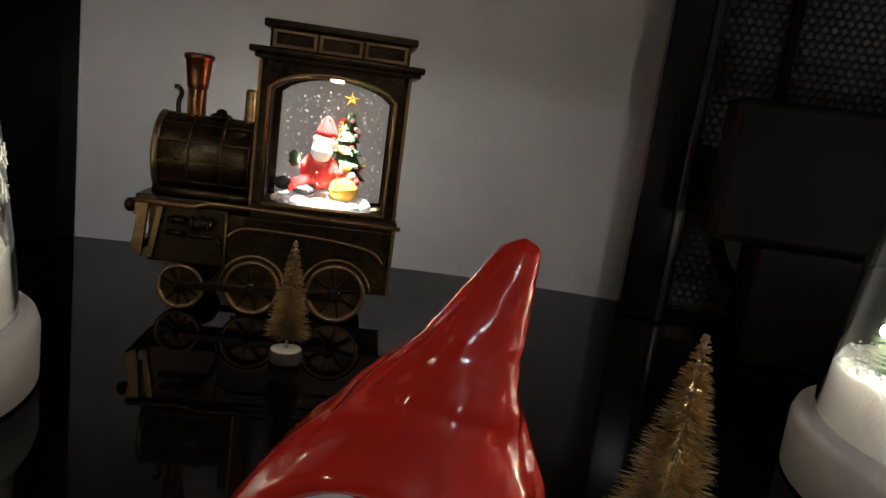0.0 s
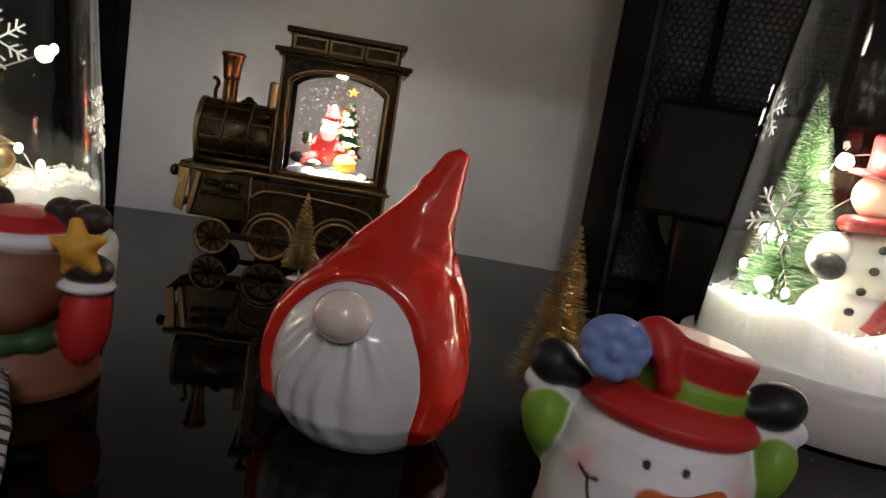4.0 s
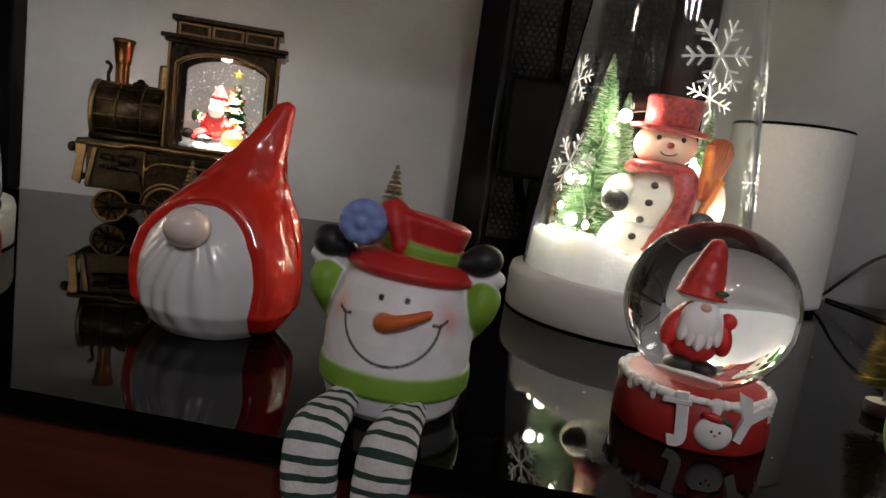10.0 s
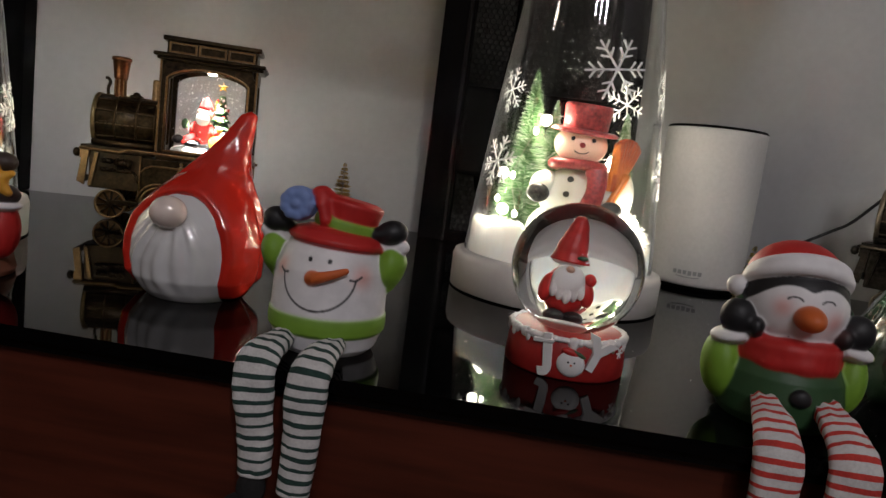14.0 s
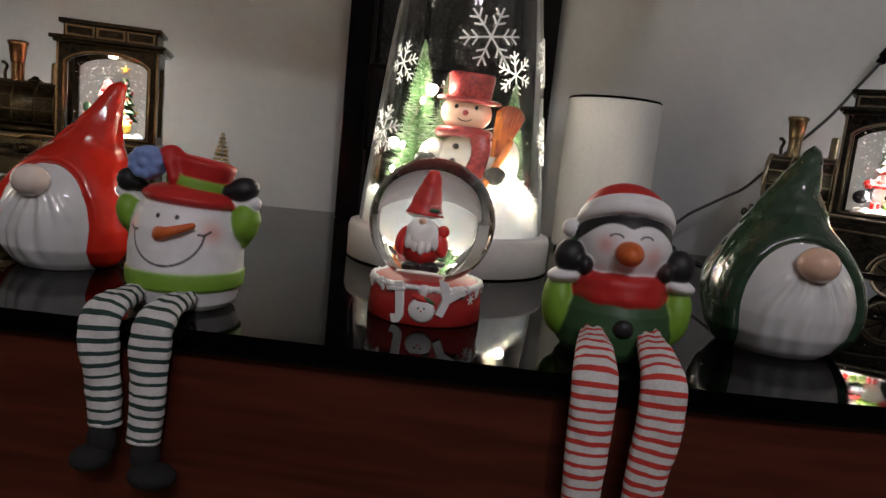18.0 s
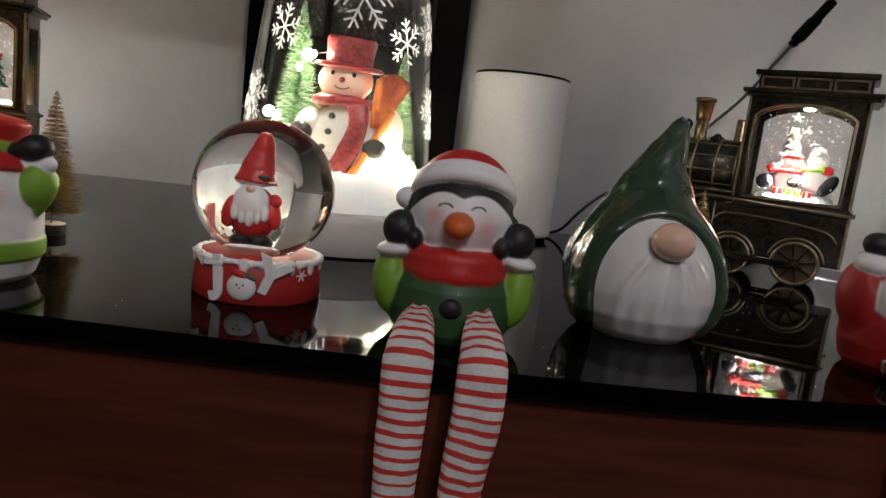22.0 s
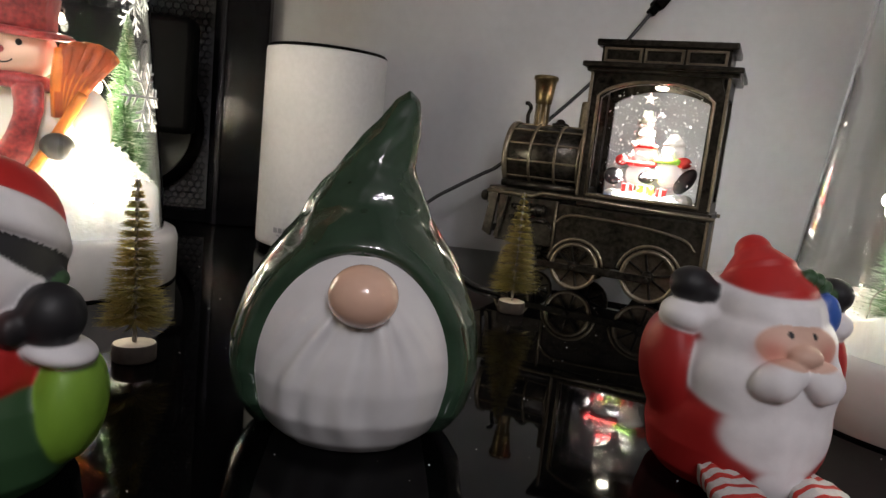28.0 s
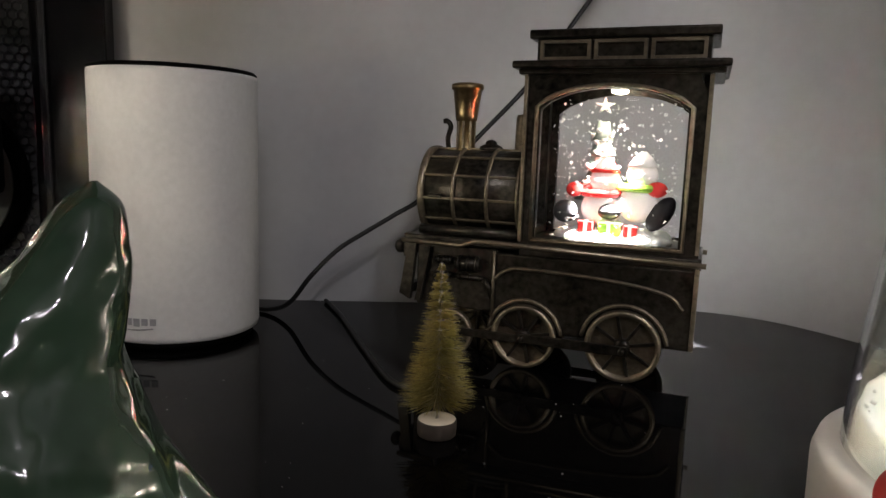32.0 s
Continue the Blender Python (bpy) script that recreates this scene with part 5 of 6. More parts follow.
right_dome = dome(pose(0.6350, 0.1030, 0), "lit glass dome with frosted green trees inside", [(262, 0.140, 0.0185, 20), (290, 0.09, 0.018, 0)], lambda p: 0.0345)
for k, (c, h, r) in enumerate((((-0.014, 0.004, 0.036), 0.115, 0.028), ((0.026, 0.020, 0.036), 0.095, 0.024))):
    inner_tree(right_dome, c, h, r, [GREEN_BRISTLE, FROST_BRISTLE], 41 + k, 4200, 0.5)
for c in ((-0.044, -0.004, 0.074), (-0.034, 0.016, 0.086), (-0.012, -0.030, 0.066), (-0.036, -0.014, 0.100), (-0.040, -0.020, 0.060)):
    led(right_dome, c)
fairy_wire(right_dome, [(-0.045, 0.0, 0.038), (-0.040, -0.002, 0.052), (-0.010, -0.026, 0.070), (-0.030, 0.016, 0.085), (-0.036, -0.014, 0.105)])
lamp("dome_light", "POINT", 0.06, Matrix.Translation((0.592, 0.101, 0.082)), 0.004, (1, 0.90, 0.72))

# ---------------------------------------------------------------- snow globe
globe = thing("snow_globe", pose(0.2045, 0.0435, 0, 0, 0, 0), "glass snow globe on a red base reading JOY", "snow globe")
bm = bmesh.new()
lathe(bm, [(0.0280, 0.0), (0.0288, 0.0008), (0.0285, 0.008), (0.0276, 0.0180), (0.0262, 0.0192), (0.001, 0.0195)], seg=64)
part("base", bm, DARK_RED_PAINT, globe, "red painted round base")
bm = bmesh.new()
rng = random.Random(4)
for k in range(64):
    a = 2 * math.pi * (k + 0.6 * rng.random()) / 64
    w, low = 0.0016 + 0.0018 * rng.random(), 0.0012 + 0.0016 * rng.random() ** 2
    blob(bm, (0.0271 * math.cos(a), 0.0271 * math.sin(a), 0.0190 - low * 0.5), (w, 0.0016 + 0.0008 * rng.random(), low), 0, (0, 12 * rng.random() - 6, math.degrees(a) + 90), 12, 8)
    if k % 4 == 0:
        blob(bm, (0.0279 * math.cos(a), 0.0279 * math.sin(a), 0.0174 - 0.0014 * rng.random()), (0.0013 + 0.0009 * rng.random(), 0.0011, 0.0026 + 0.0010 * rng.random()), 0, (0, 24 * rng.random() - 12, math.degrees(a) + 90), 12, 8)
part("snow_rim", bm, WHITE_PAINT, globe, "white sculpted snow rim")
bm = bmesh.new()
blob(bm, (0, 0, 0.0478), 0.0318, 0, seg=64, ring=40)
ball = part("glass_ball", bm, BALL_GLASS, globe, "clear water-filled glass ball")
ball.visible_shadow = False
bm = bmesh.new()
blob(bm, (-0.003, 0.0, 0.0395), (0.0078, 0.0068, 0.0090), 0)
blob(bm, (-0.003, -0.0052, 0.0435), (0.0062, 0.0038, 0.0062), 1)
for k in range(5):
    blob(bm, (-0.003 + 0.0021 * (k - 2), -0.0066 + 0.0005 * abs(k - 2), 0.0398 + 0.0010 * abs(k - 2)), (0.0021, 0.0020, 0.0050), 1, (0, -7 * (k - 2), 0), 12, 10)
blob(bm, (-0.003, -0.0010, 0.0505), (0.0068, 0.0062, 0.0020), 1)
tube(bm, spline([(-0.0030, -0.0005, 0.0500), (-0.0026, -0.0002, 0.0545), (-0.0016, 0.0, 0.0600), (-0.0012, 0.0, 0.0645), (-0.0022, 0.0, 0.0672)], 24),
     lambda u: (0.0072 - 0.0054 * u ** 0.85) * min(1.0, 0.4 + 6.0 * (1 - u)), 0, 24, crease=0.08)
for q in (-1, 1):
    blob(bm, (-0.003 + q * 0.0068, -0.0022, 0.0400), (0.0030, 0.0034, 0.0056), 0, (0, q * -14, 0), 16, 12)
blob(bm, (-0.003, -0.0075, 0.0480), (0.0017, 0.0015, 0.0014), 4, seg=12, ring=8)
blob(bm, (0.0048, -0.0035, 0.0445), (0.0024, 0.0022, 0.0024), 0, seg=12, ring=8)
blob(bm, (0.001, -0.0060, 0.0525), (0.0022, 0.0010, 0.0009), 3, seg=10, ring=6)
blob(bm, (-0.0062, -0.002, 0.0300), (0.0040, 0.0055, 0.0026), 2)
blob(bm, (0.0006, -0.002, 0.0300), (0.0040, 0.0055, 0.0026), 2)
blob(bm, (-0.003, -0.001, 0.0265), (0.0100, 0.0090, 0.0022), 1)
part("inner_figure", bm, [RED_PAINT, WHITE_PAINT, BLACK_PAINT, DARK_GREEN_PAINT, SKIN_PAINT], globe, "small bearded figure in a red pointed hat")


def raised_letter(ch, az, z, size, tilt):
    cu = bpy.data.curves.new("letter", "FONT")
    cu.body, cu.size, cu.extrude, cu.bevel_depth, cu.offset = ch, size, 0.0007, 0.0003, 0.0008
    cu.align_x, cu.align_y = "CENTER", "CENTER"
    cu.materials.append(WHITE_PAINT)
    ob = new("letter", cu)
    ob.parent = globe
    a = radians(az)
    ob.matrix_local = pose(0.0287 * math.cos(a), 0.0287 * math.sin(a), z) @ pose(0, 0, 0, 90, 0, az + 90) @ pose(0, 0, 0, 0, 0, tilt)
    return tagged(ob, "raised white letter")


raised_letter("J", 250, 0.0122, 0.0195, 6)
bm = bmesh.new()
slab(bm, -0.0058, 0.0040, -0.0010, 0.0006, -0.0009, 0.0009, 0, 0.0004)
part("letter_serif", bm, WHITE_PAINT, globe, m=pose(0.0289 * math.cos(radians(247)), 0.0289 * math.sin(radians(247)), 0.0170) @ pose(0, 0, 0, 0, 0, 247 + 90) @ pose(0, 0, 0, 0, -6, 0))
raised_letter("Y", 294, 0.0126, 0.0200, -24)
bm = bmesh.new()
a = radians(272)
blob(bm, (0.0287 * math.cos(a), 0.0287 * math.sin(a), 0.0082), (0.0064, 0.0026, 0.0060), 0, (0, 0, -4))
for dx, dz, r, mi in ((-0.0014, 0.001, 0.0005, 1), (0.0014, 0.001, 0.0005, 1), (0.0, -0.0003, 0.0006, 2)):
    blob(bm, (0.0287 * math.cos(a) + dx, 0.0287 * math.sin(a) - 0.0024, 0.0086 + dz), r, mi, seg=8, ring=6)
blob(bm, (0.0287 * math.cos(a) - 0.0005, 0.0287 * math.sin(a) - 0.0006, 0.0138), (0.0044, 0.0016, 0.0017), 3, (0, 15, 0))
blob(bm, (0.0287 * math.cos(a) + 0.0032, 0.0287 * math.sin(a) - 0.0012, 0.0134), (0.0034, 0.0008, 0.0010), 4, (0, 25, 0))
part("letter_face", bm, [WHITE_PAINT, BLACK_PAINT, ORANGE_PAINT, RED_PAINT, DARK_GREEN_PAINT], globe, "round white snowman face standing for the letter O")
bm = bmesh.new()
a = radians(325)
for k in range(3):
    slab(bm, -0.0028, 0.0028, -0.0002, 0.0002, -0.0003, 0.0003, 0, 0, pose(0.0287 * math.cos(a), 0.0287 * math.sin(a), 0.0135, 0, 0, 325 + 90) @ pose(0, 0, 0, 0, 60 * k, 0))
part("painted_flake", bm, WHITE_PAINT, globe)


# ---------------------------------------------------------------- lit train lanterns
def arch(x0, x1, z0, zs, zt, n=14):
    """Outline of an opening with an arched head."""
    pts = [(x0, z0), (x1, z0), (x1, zs)]
    for k in range(1, n):
        u = k / n
        x = x1 + (x0 - x1) * u
        pts.append((x, zs + (zt - zs) * (1 - (2 * u - 1) ** 2) ** 0.75))
    return pts + [(x0, zs)]


def prism(bm, pts, y0, y1, mi=0):
    a = [bm.verts.new((x, y0, z)) for x, z in pts]
    b = [bm.verts.new((x, y1, z)) for x, z in pts]
    fs = [bm.faces.new(a), bm.faces.new(list(reversed(b)))]
    n = len(pts)
    fs += [bm.faces.new((a[i], b[i], b[(i + 1) % n], a[(i + 1) % n])) for i in range(n)]
    for f in fs:
        f.material_index = mi


def ring_wall(bm, outer, inner, y0, y1, mi=0):
    """A flat wall between two outlines of as many points."""
    n = len(outer)
    v = [[bm.verts.new((x, y, z)) for x, z in pts] for pts in (outer, inner) for y in (y0, y1)]
    o0, o1, i0, i1 = v
    for k in range(n):
        l = (k + 1) % n
        for q in ((o0[k], o0[l], i0[l], i0[k]), (o1[l], o1[k], i1[k], i1[l]), (i0[k], i0[l], i1[l], i1[k]), (o0[l], o0[k], o1[k], o1[l])):
            bm.faces.new(q).material_index = mi


def train(m, shell, edge, stack, label, scene_kind):
    t = thing("train_lantern", m, label, "train lantern", "lit train lanterns")
    D = 0.024
    # cab
    bm = bmesh.new()
    inner = arch(0.0745, 0.1395, 0.0655, 0.127, 0.137)
    outer = [(0.0665, 0.0615), (0.1485, 0.0615), (0.1485, 0.127)] + [(0.1485 + (0.0665 - 0.1485) * k / 14, 0.1445) for k in range(1, 14)] + [(0.0665, 0.127)]
    bm.free()
    for y0, y1 in ((-D, -D + 0.004), (D - 0.004, D)):
        bm = bmesh.new()
        ring_wall(bm, outer, inner, y0, y1)
        part("window_wall", bm, shell, t, "dark brushed metal wall with an arched window")
    for x0, x1 in ((0.0665, 0.0705), (0.1445, 0.1485)):
        bm = bmesh.new()
        ring_wall(bm, [(-D + 0.0042, 0.0642), (D - 0.0042, 0.0642), (D - 0.0042, 0.1443), (-D + 0.0042, 0.1443)], [(-D + 0.009, 0.068), (D - 0.009, 0.068), (D - 0.009, 0.132), (-D + 0.009, 0.132)], x0, x1)
        bmesh.ops.transform(bm, matrix=Matrix(((0, 1, 0, 0), (1, 0, 0, 0), (0, 0, 1, 0), (0, 0, 0, 1))), verts=bm.verts)
        part("end_wall", bm, shell, t)
    for z0, z1, q, name in ((0.1447, 0.1475, 0.0, "cab_ceiling"), (0.0615, 0.0640, 0.0042, "cab_floor")):
        bm = bmesh.new()
        slab(bm, 0.0665, 0.1485, -D + q, D - q, z0, z1, 0, 0)
        part(name, bm, shell, t)
    bm = bmesh.new()
    grow = [(x + (0.0018 if x < 0.107 else -0.0018) * -1, z + (0.0012 if z > 0.1 else -0.0012)) for x, z in inner]
    path = [Vector((x, -D - 0.0004, z)) for x, z in grow]
    tube(bm, path + [path[0]], 0.0011, 0, 8)
    for x in (0.0673, 0.1477):
        slab(bm, x - 0.0009, x + 0.0009, -D - 0.0012, -D + 0.0006, 0.0630, 0.1435, 0, 0.0003)
    part("window_moulding", bm, edge, t, "rubbed bright metal moulding")
    for y in (-D + 0.0018, D - 0.0022):
        bm = bmesh.new()
        prism(bm, arch(0.0742, 0.1398, 0.0652, 0.127, 0.1373), y, y + 0.0008)
        g = part("window_pane", bm, WINDOW_GLASS, t, "clear pane")
        g.visible_shadow = False
    # roof
    bm = bmesh.new()
    slab(bm, 0.0612, 0.1550, -D - 0.0065, D + 0.0065, 0.1455, 0.1490, 0, 0.0012)
    slab(bm, 0.0640, 0.1530, -D - 0.0035, D + 0.0035, 0.1430, 0.1456, 0, 0.0008)
    part("eave_slab", bm, [shell], t)
    bm = bmesh.new()
    slab(bm, 0.0705, 0.1465, -D + 0.004, D - 0.004, 0.1488, 0.1600, 0, 0.0005)
    part("clerestory", bm, shell, t)
    for k in range(3):
        bm = bmesh.new()
        x0 = 0.0722 + k * 0.0247
        ring_wall(bm, [(x0, 0.1498), (x0 + 0.0232, 0.1498), (x0 + 0.0232, 0.1590), (x0, 0.1590)], [(x0 + 0.0016, 0.1514), (x0 + 0.0216, 0.1514), (x0 + 0.0216, 0.1576), (x0 + 0.0016, 0.1576)], -D + 0.0022, -D + 0.0045)
        part("roof_panel", bm, edge, t)
    bm = bmesh.new()
    slab(bm, 0.0670, 0.1500, -D + 0.001, D - 0.001, 0.1598, 0.1640, 0, 0.0011)
    part("roof", bm, shell, t, "thin dark metal roof slab")
    # boiler along x
    ax = pose(0.0140, 0.0, 0.0845, 0, 90, 0)
    bm = bmesh.new()
    lathe(bm, [(0.0150, -0.0012), (0.0205, -0.0010), (0.0222, 0.0), (0.0225, 0.052), (0.0200, 0.0525)], seg=56, m=ax)
    part("boiler", bm, shell, t, "dark brushed metal boiler")
    bm = bmesh.new()
    for z in (0.0, 0.0175, 0.0350, 0.0505):
        lathe(bm, [(0.0222, z - 0.0009), (0.0236, z - 0.0007), (0.0236, z + 0.0007), (0.0222, z + 0.0009)], seg=56, m=ax)
    part("boiler_band", bm, BRONZE_BAND if stack is COPPER else edge, t)
    bm = bmesh.new()
    for k in range(12):
        a = k * math.pi / 6 + 0.12
        slab(bm, 0.0145, 0.0660, -0.0006, 0.0006, 0.0222, 0.0233, 0, 0.0002, pose(0, 0, 0.0845, math.degrees(a), 0, 0))
    part("boiler_rib", bm, BRONZE_BAND if stack is COPPER else edge, t)
    bm = bmesh.new()
    lathe(bm, [(0.0226, -0.0016), (0.0240, -0.0012), (0.0240, 0.0014), (0.0226, 0.0020)], seg=56, m=ax)
    blob(bm, (0.0125, 0, 0.0845), (0.0016, 0.0045, 0.0045), 0)
    part("smokebox_ring", bm, BRASS if stack is COPPER else edge, t)
    bm = bmesh.new()
    for k in range(3):
        for a in (-62, -48, 200):
            blob(bm, (0.018 + 0.0175 * k, 0.0236 * math.cos(radians(a)) * (-1 if a == 200 else 1), 0.0845 + 0.0236 * math.sin(radians(a))), 0.0009, 0, seg=8, ring=6)
    slab(bm, 0.0190, 0.0260, -0.0252, -0.0232, 0.0820, 0.0838, 0, 0.0005)
    tube(bm, [Vector((0.0145, -0.0215, 0.0655)), Vector((0.0660, -0.0215, 0.0655))], 0.0026, 0, 12)
    part("boiler_fitting", bm, shell, t)
    bm = bmesh.new()
    lathe(bm, [(0.0058, 0.0), (0.0050, 0.002), (0.0046, 0.006), (0.0046, 0.016), (0.0056, 0.0165), (0.0060, 0.020), (0.0074, 0.0320), (0.0084, 0.0325), (0.0084, 0.0350), (0.0068, 0.0358), (0.0060, 0.0340)], (0.0300, 0, 0.1055), 0, 32)
    part("chimney", bm, stack, t, "flared metal chimney")
    bm = bmesh.new()
    for k in range(8):
        a = k * math.pi / 4
        slab(bm, 0.0044, 0.0052, -0.0006, 0.0006, 0.1075, 0.1215, 0, 0.0002, pose(0.0300, 0, 0, 0, 0, math.degrees(a)))
    part("chimney_rib", bm, edge, t)
    bm = bmesh.new()
    lathe(bm, [(0.0062, 0.0), (0.0058, 0.002), (0.0030, 0.0032), (0.0030, 0.0042), (0.0016, 0.0052), (0.0002, 0.0056)], (0.0440, 0, 0.1068), 0, 24)
    part("steam_dome", bm, shell, t)
    bm = bmesh.new()
    lathe(bm, [(0.0042, 0.0), (0.0034, 0.0015), (0.0032, 0.0175), (0.0026, 0.0192), (0.0002, 0.0196)], (0.0600, 0, 0.1060), 0, 24)
    part("pipe", bm, edge, t)
    bm = bmesh.new()
    tube(bm, spline([(0.0205, 0, 0.106), (0.0200, 0, 0.113), (0.0215, 0, 0.1185), (0.0195, 0, 0.1215), (0.0175, 0, 0.1215)], 20), 0.0014, 0, 8)
    part("lamp_bracket", bm, shell, t)
    # chassis
    bm = bmesh.new()
    slab(bm, 0.0560, 0.1485, -D, D, 0.0180, 0.0559, 0, 0.0008)
    part("chassis", bm, shell, t, "dark brushed metal chassis")
    for name, x0, x1, q, z0, z1 in (("front_chassis", 0.0130, 0.0560, -0.003, 0.0250, 0.0575), ("cab_sill", 0.0675, 0.1500, 0.001, 0.0560, 0.0614), ("running_board", 0.0060, 0.0670, -0.001, 0.0580, 0.0622)):
        bm = bmesh.new()
        slab(bm, x0, x1, -D - q, D + q, z0, z1, 0, 0.0008)
        part(name, bm, shell, t)
    bm = bmesh.new()
    for s in (-1, 1):
        y = s * (D + 0.0012)
        tube(bm, [Vector(p) for p in ((0.0060, y, 0.0590), (0.0380, y, 0.0585), (0.0450, y, 0.0612), (0.0520, y, 0.0612), (0.1520, y, 0.0585))], 0.0013, 0, 8)
        tube(bm, spline([(0.0560, y, 0.0430), (0.0620, y, 0.0480), (0.0720, y, 0.0495), (0.1100, y, 0.0480), (0.1360, y, 0.0440), (0.1440, y, 0.0370)], 30), 0.0009, 0, 8)
        tube(bm, [Vector((0.0555, y, 0.0230)), Vector((0.0555, y, 0.0570))], 0.0008, 0, 6)
    for y in (-D, D):
        for z in (0.0185,):
            slab(bm, 0.1475, 0.1495, y - 0.0015, y + 0.0015, z, 0.0570, 0, 0.0004)
    part("side_moulding", bm, edge, t, "rubbed bright moulding along the side")
    bm = bmesh.new()
    for s in (-1, 1):
        prism(bm, [(0.0040, 0.0300), (0.0100, 0.0270), (0.0130, 0.0575), (0.0085, 0.0585)], s * 0.0215 - 0.0016, s * 0.0215 + 0.0016)
        prism(bm, [(0.0130, 0.0270), (0.0160, 0.0270), (0.0210, 0.0560), (0.0180, 0.0560)], s * 0.0228 - 0.0010, s * 0.0228 + 0.0010)
    slab(bm, 0.0045, 0.0085, -0.0215, 0.0215, 0.0290, 0.0340, 0, 0.0006)
    slab(bm, 0.0055, 0.0085, -0.0225, 0.0225, 0.0500, 0.0580, 0, 0.0006)
    part("front_frame", bm, edge if stack is COPPER else shell, t, "slanted front frame")
    for s in (-1, 1):
        bm = bmesh.new()
        blob(bm, (0.0018, s * 0.0170, 0.0545), (0.0032, 0.0040, 0.0040), 0)
        tube(bm, [Vector((0.003, s * 0.0170, 0.0545)), Vector((0.008, s * 0.0170, 0.0545))], 0.0022, 0, 12)
        part("buffer", bm, shell, t)
    for s in (-1, 1):
        bm = bmesh.new()
        y = s * (D - 0.0008)
        for x0, x1, z, r in ((0.0240, 0.0330, 0.0500, 0.0018), (0.0350, 0.0480, 0.0490, 0.0032), (0.0230, 0.0330, 0.0425, 0.0013), (0.0350, 0.0500, 0.0420, 0.0012)):
            tube(bm, [Vector((x0, y, z)), Vector((x1, y, z))], r, 0, 12)
            for x in (x0 + 0.002, (x0 + x1) / 2, x1 - 0.002):
                lathe(bm, [(r, -0.0006), (r * 1.35, -0.0004), (r * 1.35, 0.0004), (r, 0.0006)], seg=14, m=pose(x, y, z, 0, 90, 0))
        tube(bm, [Vector((0.0500, y, 0.0420)), Vector((0.0530, y, 0.0380)), Vector((0.0540, y, 0.0330))], 0.0012, 0, 8)
        part("piston", bm, shell, t)
    # wheels
    for s in (-1, 1):
        for x, r, n in ((0.0330, 0.0128, 10), (0.0720, 0.0158, 8), (0.1190, 0.0172, 8)):
            y = s * (D + 0.0018)
            bm = bmesh.new()
            wm = pose(x, y, r, 90, 0, 0)
            lathe(bm, [(r * 0.86, -0.0018), (r, -0.0018), (r, 0.0018), (r * 0.86, 0.0018), (r * 0.86, -0.0018)], seg=44, m=wm)
            w = part("wheel", bm, edge, t, "spoked wheel")
            bm = bmesh.new()
            for k in range(n):
                slab(bm, r * 0.1, r * 0.88, -0.0007, 0.0007, -0.0009, 0.0009, 0, 0, wm @ pose(0, 0, 0, 0, 0, 360 * k / n + 12))
            part("spokes", bm, shell, w)
            bm = bmesh.new()
            lathe(bm, [(r * 0.22, -0.002), (r * 0.22, 0.002), (r * 0.1, 0.0026)], seg=20, m=wm)
            part("hub", bm, shell, w)
            if r > 0.014:
                bm = bmesh.new()
                tube(bm, [Vector((x + (r + 0.0022) * math.cos(a), y - s * 0.0012, r + (r + 0.0022) * math.sin(a))) for a in [math.pi * (0.04 + 0.92 * k / 20) for k in range(21)]], 0.0010, 0, 8)
                part("wheel_guard", bm, edge, t)
        y = s * (D + 0.0042)
        bm = bmesh.new()
        slab(bm, 0.0320, 0.0740, y - 0.0006, y + 0.0006, 0.0125, 0.0168, 0, 0.0005)
        slab(bm, 0.0690, 0.1220, y - 0.0004 + s * 0.0010, y + 0.0006 + s * 0.0010, 0.0130, 0.0180, 0, 0.0005)
        for x, z in ((0.0330, 0.0146), (0.0720, 0.0152), (0.1190, 0.0155)):
            lathe(bm, [(0.0015, -0.0026), (0.0015, 0.0026), (0.0008, 0.0030)], seg=14, m=pose(x, y, z, 90, 0, 0))
        part("coupling_rod", bm, shell, t, "long flat coupling rod")
    # lit scene in the cab
    bm = bmesh.new()
    for k in range(60):
        a, q = random.random() * 6.28, random.random() ** 0.5
        blob(bm, (0.1070 + 0.027 * q * math.cos(a), 0.014 * q * math.sin(a), 0.0655), (0.006, 0.005, 0.003 + 0.002 * random.random()), 0, seg=10, ring=6)
    part("inner_snow", bm, SNOW, t, "white snow mound")
    bm = bmesh.new()
    if scene_kind == 0:
        blob(bm, (0.103, -0.004, 0.0830), (0.0090, 0.0070, 0.0105), 0)
        blob(bm, (0.1045, -0.005, 0.0985), 0.0058, 2)
        blob(bm, (0.1035, -0.0085, 0.0935), (0.0050, 0.0040, 0.0060), 1)
        lathe(bm, [(0.0058, 0.0), (0.0045, 0.004), (0.0020, 0.0095), (0.0003, 0.011)], (0.1050, -0.0045, 0.1010), 0, 20)
        tube(bm, spline([(0.100, -0.008, 0.079), (0.094, -0.010, 0.0755), (0.0890, -0.011, 0.0735)], 10), 0.0034, 0, 10)
        blob(bm, (0.0875, -0.0115, 0.0750), (0.0045, 0.0035, 0.0036), 3)
        blob(bm, (0.0960, -0.0100, 0.0730), (0.0070, 0.0035, 0.0030), 3)
        blob(bm, (0.0910, -0.0060, 0.0880), (0.0028, 0.0025, 0.0045), 4)
        blob(bm, (0.1155, -0.0080, 0.0745), (0.0070, 0.0060, 0.0070), 5)
        for x, z, mi in ((0.113, 0.083, 0), (0.118, 0.082, 1), (0.1155, 0.086, 5), (0.120, 0.079, 0)):
            blob(bm, (x, -0.008, z), 0.0026, mi, seg=12, ring=8)
        tx, tz, th = 0.1150, 0.0850, 0.040
    else:
